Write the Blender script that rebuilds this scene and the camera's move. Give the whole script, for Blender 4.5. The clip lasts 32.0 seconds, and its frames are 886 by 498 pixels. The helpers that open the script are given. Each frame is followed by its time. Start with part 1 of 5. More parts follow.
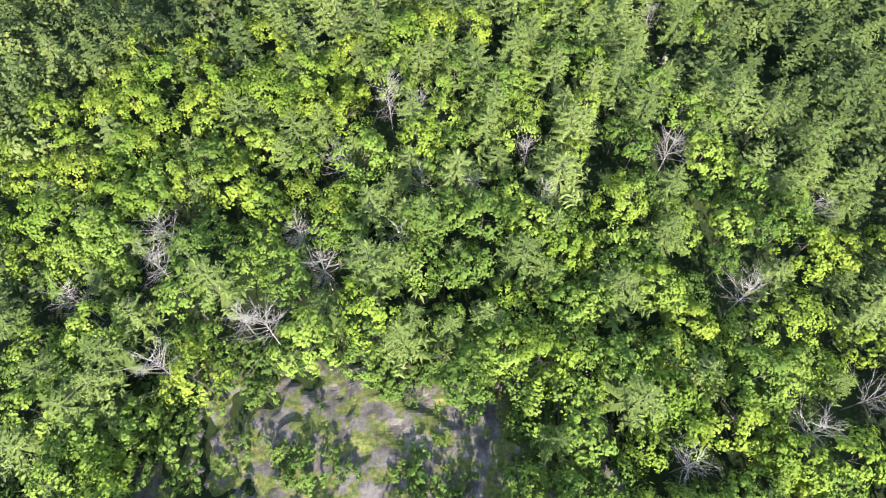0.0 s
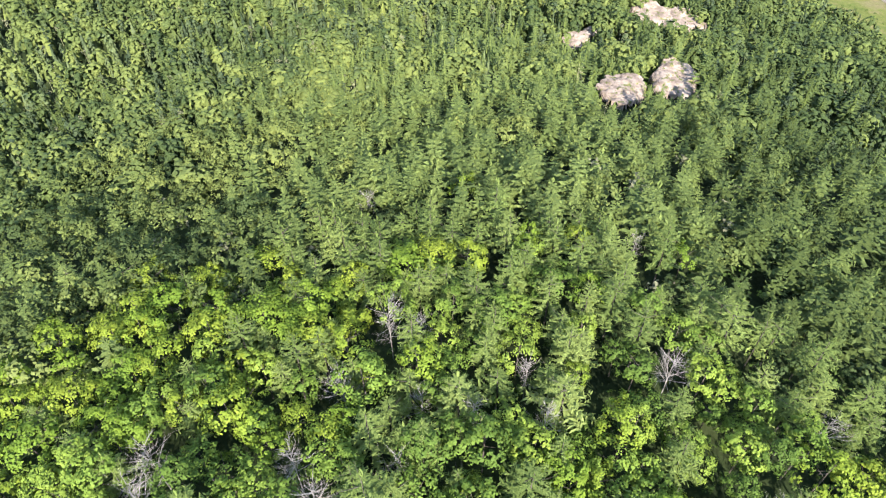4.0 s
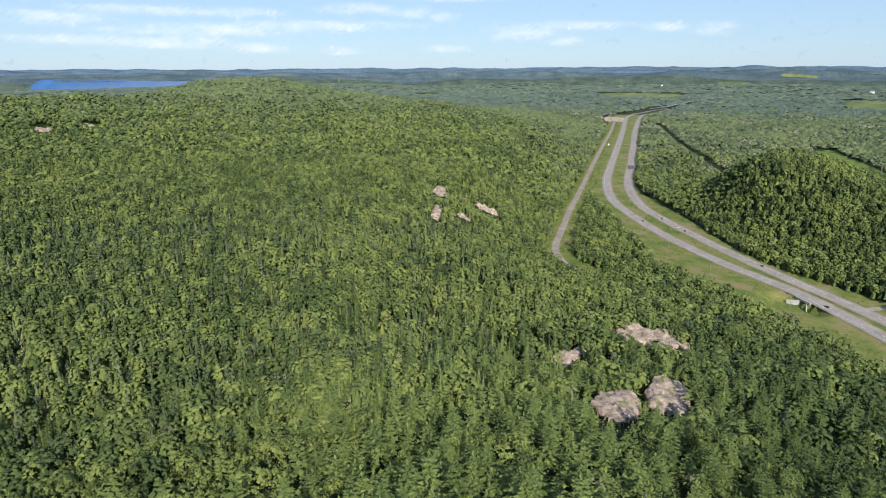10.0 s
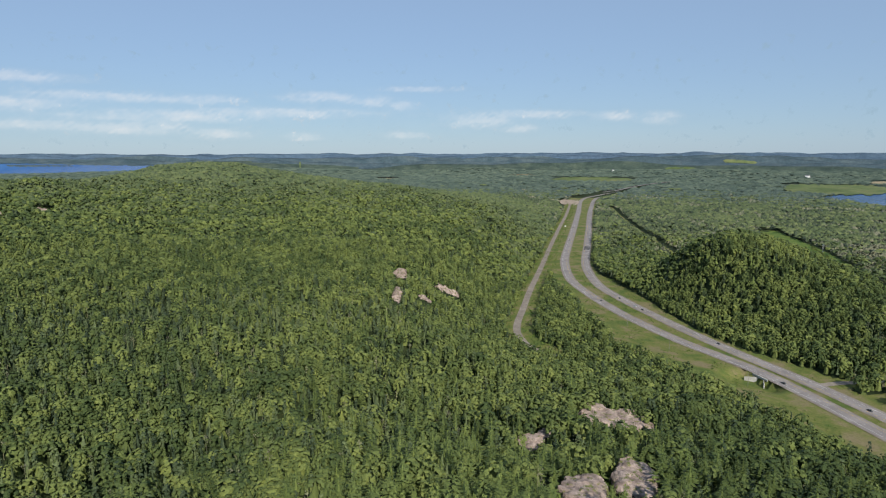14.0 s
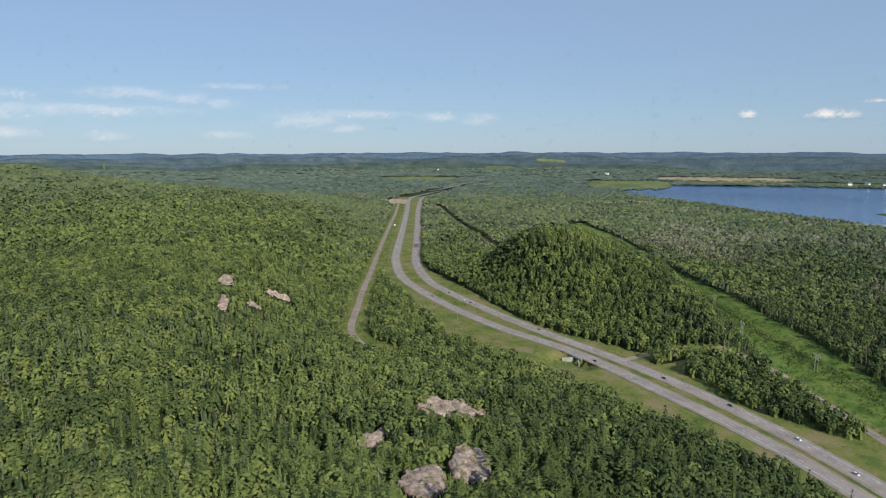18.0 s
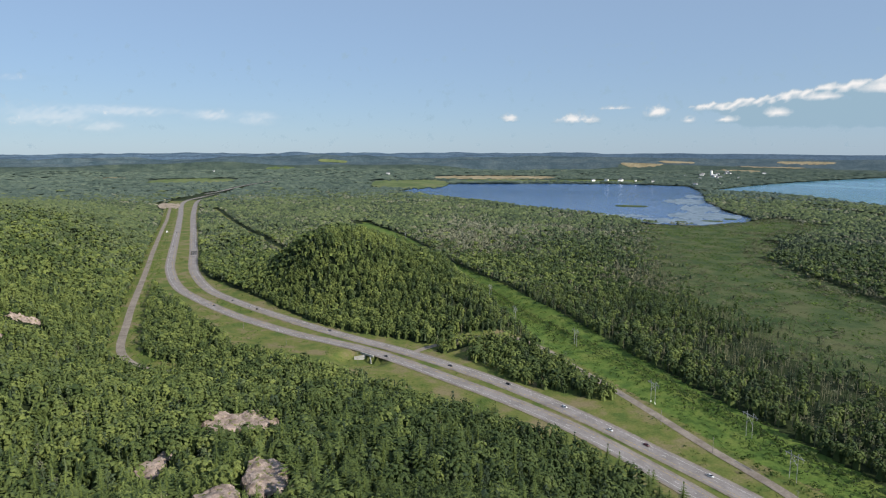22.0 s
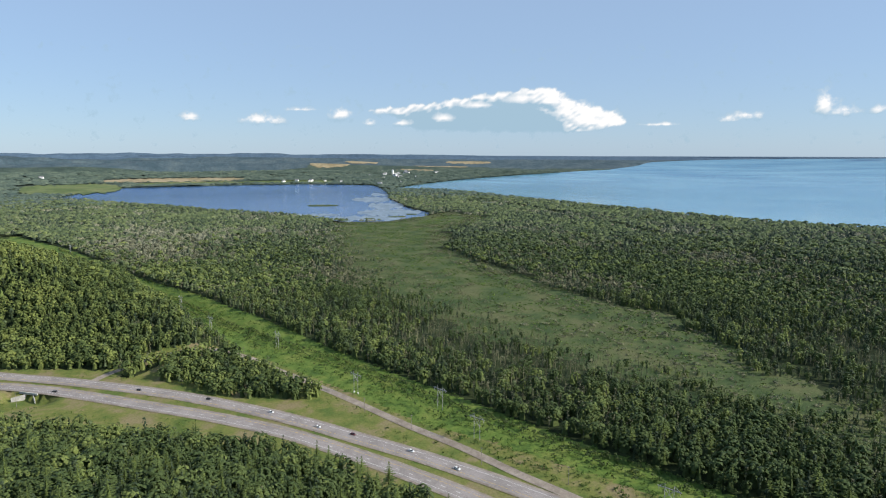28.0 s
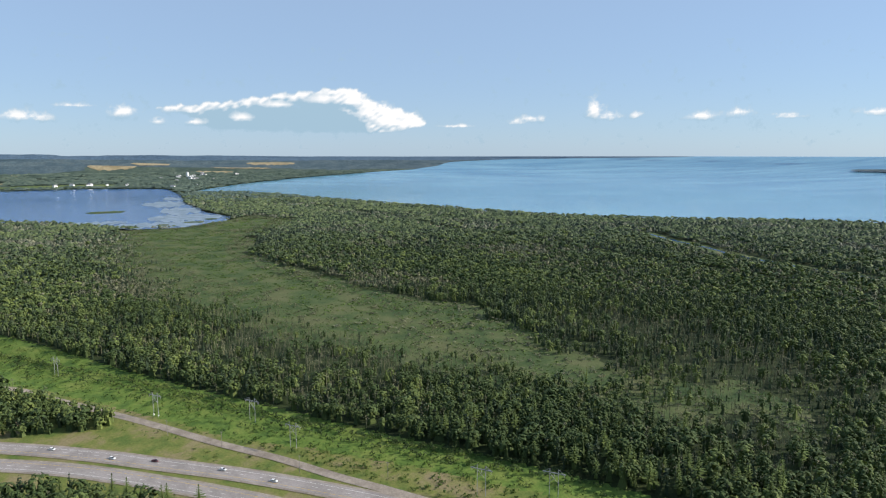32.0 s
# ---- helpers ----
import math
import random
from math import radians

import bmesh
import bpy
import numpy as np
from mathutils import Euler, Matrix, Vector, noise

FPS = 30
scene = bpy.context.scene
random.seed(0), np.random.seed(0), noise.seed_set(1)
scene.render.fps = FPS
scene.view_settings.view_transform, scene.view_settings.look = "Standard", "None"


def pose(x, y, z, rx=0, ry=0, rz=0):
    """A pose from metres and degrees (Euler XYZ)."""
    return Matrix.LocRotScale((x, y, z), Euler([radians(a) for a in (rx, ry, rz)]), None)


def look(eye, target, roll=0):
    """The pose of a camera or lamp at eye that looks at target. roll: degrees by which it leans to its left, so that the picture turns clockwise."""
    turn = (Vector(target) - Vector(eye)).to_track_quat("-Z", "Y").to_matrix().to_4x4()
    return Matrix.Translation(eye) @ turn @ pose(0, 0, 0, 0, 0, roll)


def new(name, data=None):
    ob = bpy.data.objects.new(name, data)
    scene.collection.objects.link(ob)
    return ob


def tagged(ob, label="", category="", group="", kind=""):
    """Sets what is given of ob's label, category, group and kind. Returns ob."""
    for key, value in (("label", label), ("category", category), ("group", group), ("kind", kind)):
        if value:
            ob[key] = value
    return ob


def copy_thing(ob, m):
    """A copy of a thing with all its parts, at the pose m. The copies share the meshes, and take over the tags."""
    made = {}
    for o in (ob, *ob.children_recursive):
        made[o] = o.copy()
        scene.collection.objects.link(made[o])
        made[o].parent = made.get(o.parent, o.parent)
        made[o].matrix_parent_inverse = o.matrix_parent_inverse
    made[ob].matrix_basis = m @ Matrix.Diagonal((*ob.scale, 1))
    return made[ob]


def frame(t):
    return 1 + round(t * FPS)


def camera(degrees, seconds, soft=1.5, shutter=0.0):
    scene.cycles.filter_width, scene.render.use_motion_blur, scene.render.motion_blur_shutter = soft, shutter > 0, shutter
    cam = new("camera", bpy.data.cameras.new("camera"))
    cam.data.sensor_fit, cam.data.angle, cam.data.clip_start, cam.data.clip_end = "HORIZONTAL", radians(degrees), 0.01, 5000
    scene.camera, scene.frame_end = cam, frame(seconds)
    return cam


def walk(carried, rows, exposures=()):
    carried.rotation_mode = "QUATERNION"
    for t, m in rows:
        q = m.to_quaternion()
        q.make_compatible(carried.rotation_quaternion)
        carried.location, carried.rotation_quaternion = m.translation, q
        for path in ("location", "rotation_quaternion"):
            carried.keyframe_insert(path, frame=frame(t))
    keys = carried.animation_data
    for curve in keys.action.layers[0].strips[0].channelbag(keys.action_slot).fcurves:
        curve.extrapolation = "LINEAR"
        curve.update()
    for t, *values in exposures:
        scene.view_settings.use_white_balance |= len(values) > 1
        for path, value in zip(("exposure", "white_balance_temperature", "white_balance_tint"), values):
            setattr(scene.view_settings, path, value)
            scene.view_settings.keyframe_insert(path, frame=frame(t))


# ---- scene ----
# ======== camera: it hovers 200 m over the highway and only tilts and turns ========
EYE_Z = 200.0
cam = camera(69.77, 32.0, soft=1.2)
# seconds, heading (degrees clockwise from +y), pitch, roll
TURNS = [
    (0.0, 0.0, -63.86, -0.96), (0.5, 0.07, -61.62, -0.94), (1.0, 0.11, -59.39, -0.88), (1.5, 0.18, -57.1, -0.83),
    (2.0, 0.22, -54.77, -0.83), (2.5, 0.3, -52.31, -0.8), (3.0, 0.37, -49.64, -0.78), (3.5, 0.44, -46.86, -0.78),
    (4.0, 0.55, -44.0, -0.72), (4.5, 0.65, -41.13, -0.73), (6.5, 0.93, -30.99, -0.67), (7.0, 0.99, -28.95, -0.59),
    (7.5, 1.06, -26.77, -0.48), (8.0, 1.1, -24.57, -0.4), (8.5, 1.13, -22.38, -0.37), (9.0, 1.17, -20.21, -0.38),
    (9.5, 1.21, -18.05, -0.31), (10.0, 1.26, -16.05, -0.28), (10.5, 1.3, -14.23, -0.27), (11.0, 1.34, -12.5, -0.29),
    (11.5, 1.38, -10.76, -0.24), (12.0, 1.41, -9.01, -0.24), (12.5, 1.58, -8.69, -0.15), (13.0, 2.18, -8.7, -0.18),
    (13.5, 3.21, -8.71, -0.15), (14.0, 4.88, -8.71, -0.12), (14.5, 6.87, -8.73, -0.16), (16.5, 13.81, -8.74, -0.18),
    (17.0, 15.9, -8.74, -0.18), (17.5, 18.04, -8.74, -0.17), (18.0, 20.19, -8.75, -0.17), (18.5, 22.34, -8.74, -0.13),
    (19.0, 24.51, -8.75, -0.14), (19.5, 26.82, -8.75, -0.17), (20.0, 29.44, -8.77, -0.16), (20.5, 32.06, -8.78, -0.2),
    (21.0, 34.55, -8.77, -0.14), (21.5, 37.02, -8.78, -0.19), (22.0, 39.47, -8.77, -0.14), (22.5, 41.9, -8.78, -0.06),
    (23.0, 44.36, -8.78, -0.0), (23.5, 46.78, -8.78, -0.01), (24.0, 49.19, -8.77, 0.02), (24.5, 51.48, -8.76, 0.02),
    (25.0, 53.67, -8.76, 0.01), (25.5, 55.89, -8.76, 0.03), (27.5, 64.55, -8.74, 0.01), (28.0, 66.74, -8.74, 0.0),
    (28.5, 68.91, -8.74, -0.06), (29.0, 71.07, -8.74, -0.01), (29.5, 73.23, -8.73, -0.01), (30.0, 75.37, -8.72, 0.08),
    (30.5, 77.54, -8.72, 0.13), (31.0, 79.72, -8.72, 0.1), (31.5, 81.88, -8.71, 0.0), (32.0, 84.03, -8.71, -0.09),
]
walk(cam, [(t, pose(0, 0, EYE_Z, 90 + p, 0, -a) @ pose(0, 0, 0, 0, 0, r)) for t, a, p, r in TURNS],
     exposures=[(0.0, 1.75), (4.0, 1.62), (7.0, 1.5), (8.0, 1.37), (9.0, 1.02), (10.0, 0.62), (12.0, 0.26), (13.0, 0.17), (19.0, 0.20), (25.0, 0.36), (28.0, 0.48), (32.0, 0.50)])

# ======== sky and sun ========
SUN_AZ, SUN_EL = 170.0, 29.5
world = bpy.data.worlds.new("sky")
scene.world = world
world.use_nodes = True
wn = world.node_tree.nodes
sky = wn.new("ShaderNodeTexSky")
sky.sky_type, sky.sun_disc = "NISHITA", False
sky.sun_elevation, sky.sun_rotation = radians(SUN_EL), radians(SUN_AZ)
sky.altitude, sky.air_density, sky.dust_density, sky.ozone_density = 300, 1.0, 0.2, 3.0
cool = wn.new("ShaderNodeMix")
cool.data_type, cool.blend_type = "RGBA", "MULTIPLY"
cool.inputs[0].default_value, cool.inputs[7].default_value = 1.0, (0.80, 0.98, 1.17, 1)
world.node_tree.links.new(sky.outputs[0], cool.inputs[6])
haze = wn.new("ShaderNodeMix")
haze.data_type = "RGBA"
haze.inputs[0].default_value, haze.inputs[7].default_value = 0.66, (3.7, 4.95, 6.75, 1)
world.node_tree.links.new(cool.outputs[2], haze.inputs[6])
world.node_tree.links.new(haze.outputs[2], wn["Background"].inputs[0])
wn["Background"].inputs[1].default_value = 0.083
sun = new("sun", bpy.data.lights.new("sun", "SUN"))
sun.data.energy, sun.data.angle, sun.data.color = 5.0, radians(0.53), (1.0, 0.94, 0.84)
sd = Vector((math.sin(radians(SUN_AZ)) * math.cos(radians(SUN_EL)),
             math.cos(radians(SUN_AZ)) * math.cos(radians(SUN_EL)), math.sin(radians(SUN_EL))))
sun.matrix_world = look(sd * 1000, (0, 0, 0))

# ======== materials ========
def mat(name, base, rough=0.9, spec=0.2):
    m = bpy.data.materials.new(name)
    m.use_nodes = True
    b = m.node_tree.nodes["Principled BSDF"]
    b.inputs["Base Color"].default_value = (*base, 1)
    b.inputs["Roughness"].default_value = rough
    b.inputs["Specular IOR Level"].default_value = spec
    return m


def node(m, kind, **inputs):
    n = m.node_tree.nodes.new("ShaderNode" + kind)
    for key, value in inputs.items():
        n.inputs[key].default_value = value
    return n


def link(m, a, b):
    m.node_tree.links.new(a, b)


def grain(m, scale, detail=4.0, rough=0.6):
    """A noise texture at so many cells a metre, in the place's own coordinates."""
    co = node(m, "NewGeometry")
    n = node(m, "TexNoise", Scale=scale, Detail=detail, Roughness=rough)
    link(m, co.outputs["Position"], n.inputs["Vector"])
    return n.outputs["Fac"]


def ramp(m, fac, *stops):
    n = node(m, "ValToRGB")
    e = n.color_ramp.elements
    while len(e) < len(stops):
        e.new(0.5)
    for el, (p, c) in zip(e, stops):
        el.position, el.color = p, (*c, 1)
    link(m, fac, n.inputs[0])
    return n.outputs[0]


def mix(m, fac, a, b, how="MIX"):
    n = m.node_tree.nodes.new("ShaderNodeMix")
    n.data_type, n.blend_type = "RGBA", how
    for sock, v in ((n.inputs[0], fac), (n.inputs[6], a), (n.inputs[7], b)):
        if hasattr(v, "is_linked"):
            link(m, v, sock)
        else:
            sock.default_value = v if isinstance(v, float) else (*v, 1)
    return n.outputs[2]


def base_of(m):
    return m.node_tree.nodes["Principled BSDF"].inputs["Base Color"]


def bump(m, fac, strength, dist):
    n = node(m, "Bump", Strength=strength, Distance=dist)
    link(m, fac, n.inputs["Height"])
    link(m, n.outputs[0], m.node_tree.nodes["Principled BSDF"].inputs["Normal"])


def soil(name, dark, mid, light, s1, s2, relief=0.3, rough=0.95):
    """Ground cover with patches at one scale and grain at another."""
    m = mat(name, mid, rough, 0.15)
    a = ramp(m, grain(m, s1, 6, 0.65), (0.38, dark), (0.5, mid), (0.62, light))
    g = grain(m, s2, 6, 0.7)
    link(m, mix(m, 0.75, a, ramp(m, g, (0.3, (0.45, 0.45, 0.45)), (0.7, (1, 1, 1))), "MULTIPLY"), base_of(m))
    bump(m, g, 0.6, relief)
    return m


def foliage(name, dark, mid, light, joined, glow=0.22, coarse=0.55):
    """Leaves: tone by tree, grain by leaf, light passing through."""
    m = mat(name, mid, 0.65, 0.1)
    if joined:
        t = node(m, "Attribute")
        t.attribute_name = "tone"
        tone = t.outputs["Fac"]
    else:
        tone = node(m, "ObjectInfo").outputs["Random"]
    geo = node(m, "NewGeometry")
    c = ramp(m, tone, (0.0, dark), (0.5, mid), (1.0, light))
    leaf = ramp(m, geo.outputs["Random Per Island"], (0.0, (0.84, 0.86, 0.84)), (0.55, (1, 1, 1)), (1.0, (1.12, 1.10, 1.0)))
    patch_noise = ramp(m, grain(m, 2.5, 4, 0.7), (0.3, (0.7, 0.74, 0.7)), (0.7, (1.25, 1.22, 1.15))) if not joined else ramp(m, grain(m, coarse, 6, 0.8), (0.34, (0.72, 0.75, 0.74)), (0.5, (0.97, 0.98, 0.96)), (0.66, (1.22, 1.18, 1.12)))
    c = mix(m, 1.0, mix(m, 1.0, c, leaf, "MULTIPLY"), patch_noise, "MULTIPLY")
    link(m, c, base_of(m))
    if joined:
        bump(m, grain(m, 1.1, 5, 0.8), 0.4, 0.6)
    tr = node(m, "BsdfTranslucent")
    link(m, mix(m, 1.0, c, (1.1, 1.25, 0.5), "MULTIPLY"), tr.inputs[0])
    ms = node(m, "MixShader")
    ms.inputs[0].default_value = glow * 0.36
    nodes = m.node_tree.nodes
    link(m, nodes["Principled BSDF"].outputs[0], ms.inputs[1])
    link(m, tr.outputs[0], ms.inputs[2])
    link(m, ms.outputs[0], nodes["Material Output"].inputs[0])
    return m


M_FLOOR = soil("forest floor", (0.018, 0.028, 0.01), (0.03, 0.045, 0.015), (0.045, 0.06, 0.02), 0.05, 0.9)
M_GRASS = soil("rough grass", (0.10, 0.145, 0.034), (0.17, 0.185, 0.05), (0.24, 0.20, 0.105), 0.035, 0.6)
M_CUT = soil("wild meadow", (0.07, 0.125, 0.026), (0.12, 0.185, 0.036), (0.17, 0.215, 0.05), 0.05, 0.5)
M_MARSH = soil("marsh sedge", (0.048, 0.080, 0.028), (0.082, 0.112, 0.040), (0.118, 0.128, 0.056), 0.02, 0.5)
M_ASPHALT = soil("worn grey asphalt", (0.265, 0.238, 0.226), (0.31, 0.278, 0.263), (0.35, 0.315, 0.30), 0.05, 1.2, 0.01)
M_GRAVEL = soil("gravel road", (0.24, 0.20, 0.165), (0.30, 0.255, 0.21), (0.36, 0.31, 0.26), 0.08, 0.9, 0.02)
M_ROCK = soil("granite", (0.20, 0.155, 0.13), (0.34, 0.265, 0.225), (0.45, 0.36, 0.31), 0.22, 0.9, 0.25)
M_LEDGE = soil("lichened granite", (0.085, 0.076, 0.07), (0.15, 0.132, 0.122), (0.25, 0.218, 0.20), 0.3, 1.3, 0.3)


def mossy(m, cover, share_of):
    """Moss, dry grass and lichen in the hollows of a rock."""
    old = base_of(m).links[0].from_socket
    tuft = ramp(m, grain(m, 1.4, 4, 0.6), (0.3, (0.05, 0.075, 0.02)), (0.5, (0.11, 0.13, 0.035)), (0.7, (0.22, 0.17, 0.08)))
    link(m, mix(m, ramp(m, grain(m, cover, 5, 0.65), (share_of, (0, 0, 0)), (share_of + 0.07, (1, 1, 1))), old, tuft), base_of(m))


mossy(M_ROCK, 0.33, 0.55)
mossy(M_LEDGE, 0.26, 0.47)
M_SAND = soil("sandy bank", (0.28, 0.22, 0.16), (0.40, 0.32, 0.24), (0.5, 0.42, 0.33), 0.04, 0.4)
M_BARK = soil("grey bark", (0.06, 0.05, 0.04), (0.11, 0.095, 0.08), (0.17, 0.15, 0.13), 0.8, 6, 0.05)
M_DEAD = soil("bleached dead wood", (0.25, 0.225, 0.21), (0.34, 0.31, 0.29), (0.44, 0.41, 0.39), 0.8, 6, 0.05)
M_PAINT = mat("road paint", (0.62, 0.61, 0.58), 0.7)
M_MAPLE = foliage("maple leaves", (0.065, 0.108, 0.023), (0.131, 0.198, 0.038), (0.184, 0.248, 0.045), False)
M_PINE = foliage("pine needles", (0.112, 0.152, 0.046), (0.150, 0.196, 0.058), (0.190, 0.235, 0.074), False, 0.2)
M_SPRUCE = foliage("spruce needles", (0.072, 0.114, 0.046), (0.102, 0.150, 0.058), (0.132, 0.180, 0.066), False, 0.2)
M_BRIGHT = foliage("yellow-green leaves", (0.115, 0.178, 0.026), (0.152, 0.216, 0.030), (0.195, 0.240, 0.034), False)
M_BUSH_J = foliage("low bushes", (0.065, 0.105, 0.025), (0.10, 0.16, 0.034), (0.145, 0.20, 0.045), True, 0.22, 2.0)
# haze is painted into these: each farther zone is bluer and paler
M_FARWOOD = soil("far woods tinted with haze", (0.042, 0.066, 0.056), (0.064, 0.092, 0.074), (0.092, 0.122, 0.09), 0.012, 0.07, 4.0)
M_HAZEWOOD = soil("distant hills blued with haze", (0.052, 0.086, 0.105), (0.072, 0.108, 0.128), (0.096, 0.132, 0.145), 0.01, 0.06, 3.0)
M_HORIZON = soil("horizon hills blued with haze", (0.07, 0.115, 0.17), (0.08, 0.128, 0.185), (0.09, 0.138, 0.195), 0.01, 0.05, 1.0)
M_FIELD = soil("tan farm field", (0.26, 0.21, 0.12), (0.34, 0.28, 0.17), (0.40, 0.33, 0.21), 0.01, 0.05)
M_PASTURE = soil("pale pasture", (0.10, 0.14, 0.05), (0.14, 0.18, 0.07), (0.19, 0.21, 0.09), 0.006, 0.03)
M_WEED = soil("floating weed", (0.16, 0.22, 0.27), (0.22, 0.29, 0.36), (0.28, 0.35, 0.42), 0.03, 0.2, 0.05)
M_CONCRETE = soil("pale concrete", (0.42, 0.41, 0.38), (0.52, 0.51, 0.48), (0.6, 0.58, 0.55), 0.2, 2.0, 0.01)
M_STEEL = soil("weathered galvanised steel", (0.30, 0.31, 0.31), (0.38, 0.39, 0.39), (0.45, 0.46, 0.46), 0.5, 4.0, 0.01, 0.6)
M_WOODPOLE = soil("grey pole timber", (0.2, 0.18, 0.16), (0.28, 0.26, 0.23), (0.36, 0.33, 0.3), 0.5, 4.0, 0.01)
M_WHITE = mat("white paint", (0.8, 0.8, 0.78), 0.5)
M_GLASS = mat("dark car glass", (0.015, 0.018, 0.02), 0.08, 0.6)
M_TYRE = mat("black rubber", (0.02, 0.02, 0.02), 0.85)
M_YELLOW = mat("yellow road paint", (0.55, 0.36, 0.06), 0.7)
M_MAPLE_J = foliage("broadleaf canopy", (0.052, 0.076, 0.028), (0.106, 0.136, 0.044), (0.152, 0.182, 0.056), True, 0.2, 1.6)
M_PINE_J = foliage("pine canopy", (0.080, 0.108, 0.034), (0.124, 0.162, 0.050), (0.152, 0.192, 0.060), True, 0.2, 1.6)
M_SPRUCE_J = foliage("spruce canopy", (0.038, 0.056, 0.032), (0.074, 0.100, 0.050), (0.120, 0.150, 0.068), True, 0.15, 1.6)
M_GREY_J = foliage("thin grey alder crowns", (0.135, 0.135, 0.088), (0.180, 0.178, 0.116), (0.225, 0.222, 0.142), True, 0.15, 1.6)
# the canopies again for the distance, with haze painted in as grey and blue
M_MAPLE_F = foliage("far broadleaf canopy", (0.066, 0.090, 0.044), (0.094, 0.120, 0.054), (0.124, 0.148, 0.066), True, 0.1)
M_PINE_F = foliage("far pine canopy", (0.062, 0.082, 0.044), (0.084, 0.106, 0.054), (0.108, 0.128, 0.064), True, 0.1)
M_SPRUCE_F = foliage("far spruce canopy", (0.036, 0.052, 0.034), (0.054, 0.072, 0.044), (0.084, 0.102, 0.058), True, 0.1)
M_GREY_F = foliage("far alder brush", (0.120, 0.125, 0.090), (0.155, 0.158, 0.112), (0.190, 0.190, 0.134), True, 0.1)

# ======== the lie of the land ========
R0, SPAN = 3200.0, 1600.0


def far(x, y, z):
    """The distance, drawn in towards the eye: past 3.2 km all stands nearer and smaller in proportion."""
    x, y, z = (np.asarray(v, float) for v in (x, y, z))
    d = np.maximum(np.hypot(x, y), 1e-6)
    z = z - d * d / 1.48e7 * (d > R0)
    r = np.where(d > R0, R0 + SPAN * (1 - 1 / (1 + np.maximum(d - R0, 0) / 1900)), d)
    s = r / d
    return x * s, y * s, np.where(d > R0, EYE_Z + (z - EYE_Z) * s, z)


def spline(points, step=6.0):
    """A smooth line through plan points, as an array of points about step metres apart."""
    p = np.array(points, float)
    p = np.vstack([2 * p[0] - p[1], p, 2 * p[-1] - p[-2]])
    out = []
    for i in range(1, len(p) - 2):
        n = max(2, int(np.linalg.norm(p[i + 1] - p[i]) / step))
        for t in np.arange(n) / n:
            a, b, c, d = p[i - 1], p[i], p[i + 1], p[i + 2]
            out.append(0.5 * (2 * b + (c - a) * t + (2 * a - 5 * b + 4 * c - d) * t * t + (3 * b - a - 3 * c + d) * t ** 3))
    out.append(p[-2])
    return np.array(out)


def nearest(line, x, y, size=900):
    """Distance from plan points to a line, with the side (positive to the line's left)."""
    x, y = np.ravel(x), np.ravel(y)
    a, b = line[:-1], line[1:]
    ab = b - a
    l2 = (ab ** 2).sum(1)
    best = np.full(len(x), 1e9)
    side = np.zeros(len(x))
    lo, hi = line.min(0) - size, line.max(0) + size
    idx = np.nonzero((x > lo[0]) & (x < hi[0]) & (y > lo[1]) & (y < hi[1]))[0]
    for k in range(0, len(idx), 4000):
        j = idx[k:k + 4000]
        dx, dy = x[j, None] - a[:, 0], y[j, None] - a[:, 1]
        t = np.clip((dx * ab[:, 0] + dy * ab[:, 1]) / l2, 0, 1)
        d = np.hypot(dx - t * ab[:, 0], dy - t * ab[:, 1])
        i = d.argmin(1)
        r = np.arange(len(j))
        best[j] = d[r, i]
        side[j] = np.sign(ab[i, 0] * dy[r, i] - ab[i, 1] * dx[r, i])
    return best, side


def inside(poly, x, y):
    x, y = np.ravel(x), np.ravel(y)
    p = np.array(poly, float)
    q = np.roll(p, -1, 0)
    odd = np.zeros(len(x), bool)
    for (x0, y0), (x1, y1) in zip(p, q):
        if y0 != y1:
            odd ^= ((y0 > y) != (y1 > y)) & (x < (x1 - x0) * (y - y0) / (y1 - y0) + x0)
    return odd


def smooth(a, b, v):
    t = np.clip((v - a) / (b - a), 0, 1)
    return t * t * (3 - 2 * t)


# outcrops: centre, half-widths across and along, turn, height
OUTCROPS = [(-20, 14, 33, 17, 0, 1.6), (113, 269, 10.5, 15, 22.7, 10), (82, 248, 10, 13.5, 18.3, 10), (143, 378, 21, 9, 20.8, 9.0),
            (79, 336, 7, 7, 13.3, 6.0), (90, 348, 4, 4, 14.5, 5.0)]
NEAR_LANE = spline([(1149, 3112), (965, 2861), (811, 2616), (622, 2052), (494, 1661), (392, 1352), (331, 1170), (303, 1070), (283, 978),
                    (276, 900), (280, 765), (302, 639), (322, 575), (338, 516), (349, 420), (354, 340), (352, 277), (344, 224),
                    (330, 150), (305, 60), (265, -50), (200, -200)])
FAR_LANE = spline([(1180, 3095), (990, 2790), (882, 2640), (696, 2134), (533, 1642), (431, 1333), (362, 1120), (334, 1008), (320, 925),
                   (318, 867), (324, 773), (338, 650), (350, 580), (365, 505), (376, 420), (380, 340), (378, 275), (371, 220),
                   (361, 150), (340, 60), (302, -50), (240, -200)])


def shifted(line, ys, by):
    """A line moved to its left by a distance that changes with y."""
    t = np.gradient(line, axis=0)
    t /= np.linalg.norm(t, axis=1)[:, None]
    return line + np.stack([-t[:, 1], t[:, 0]], 1) * np.interp(line[:, 1], ys, by)[:, None]


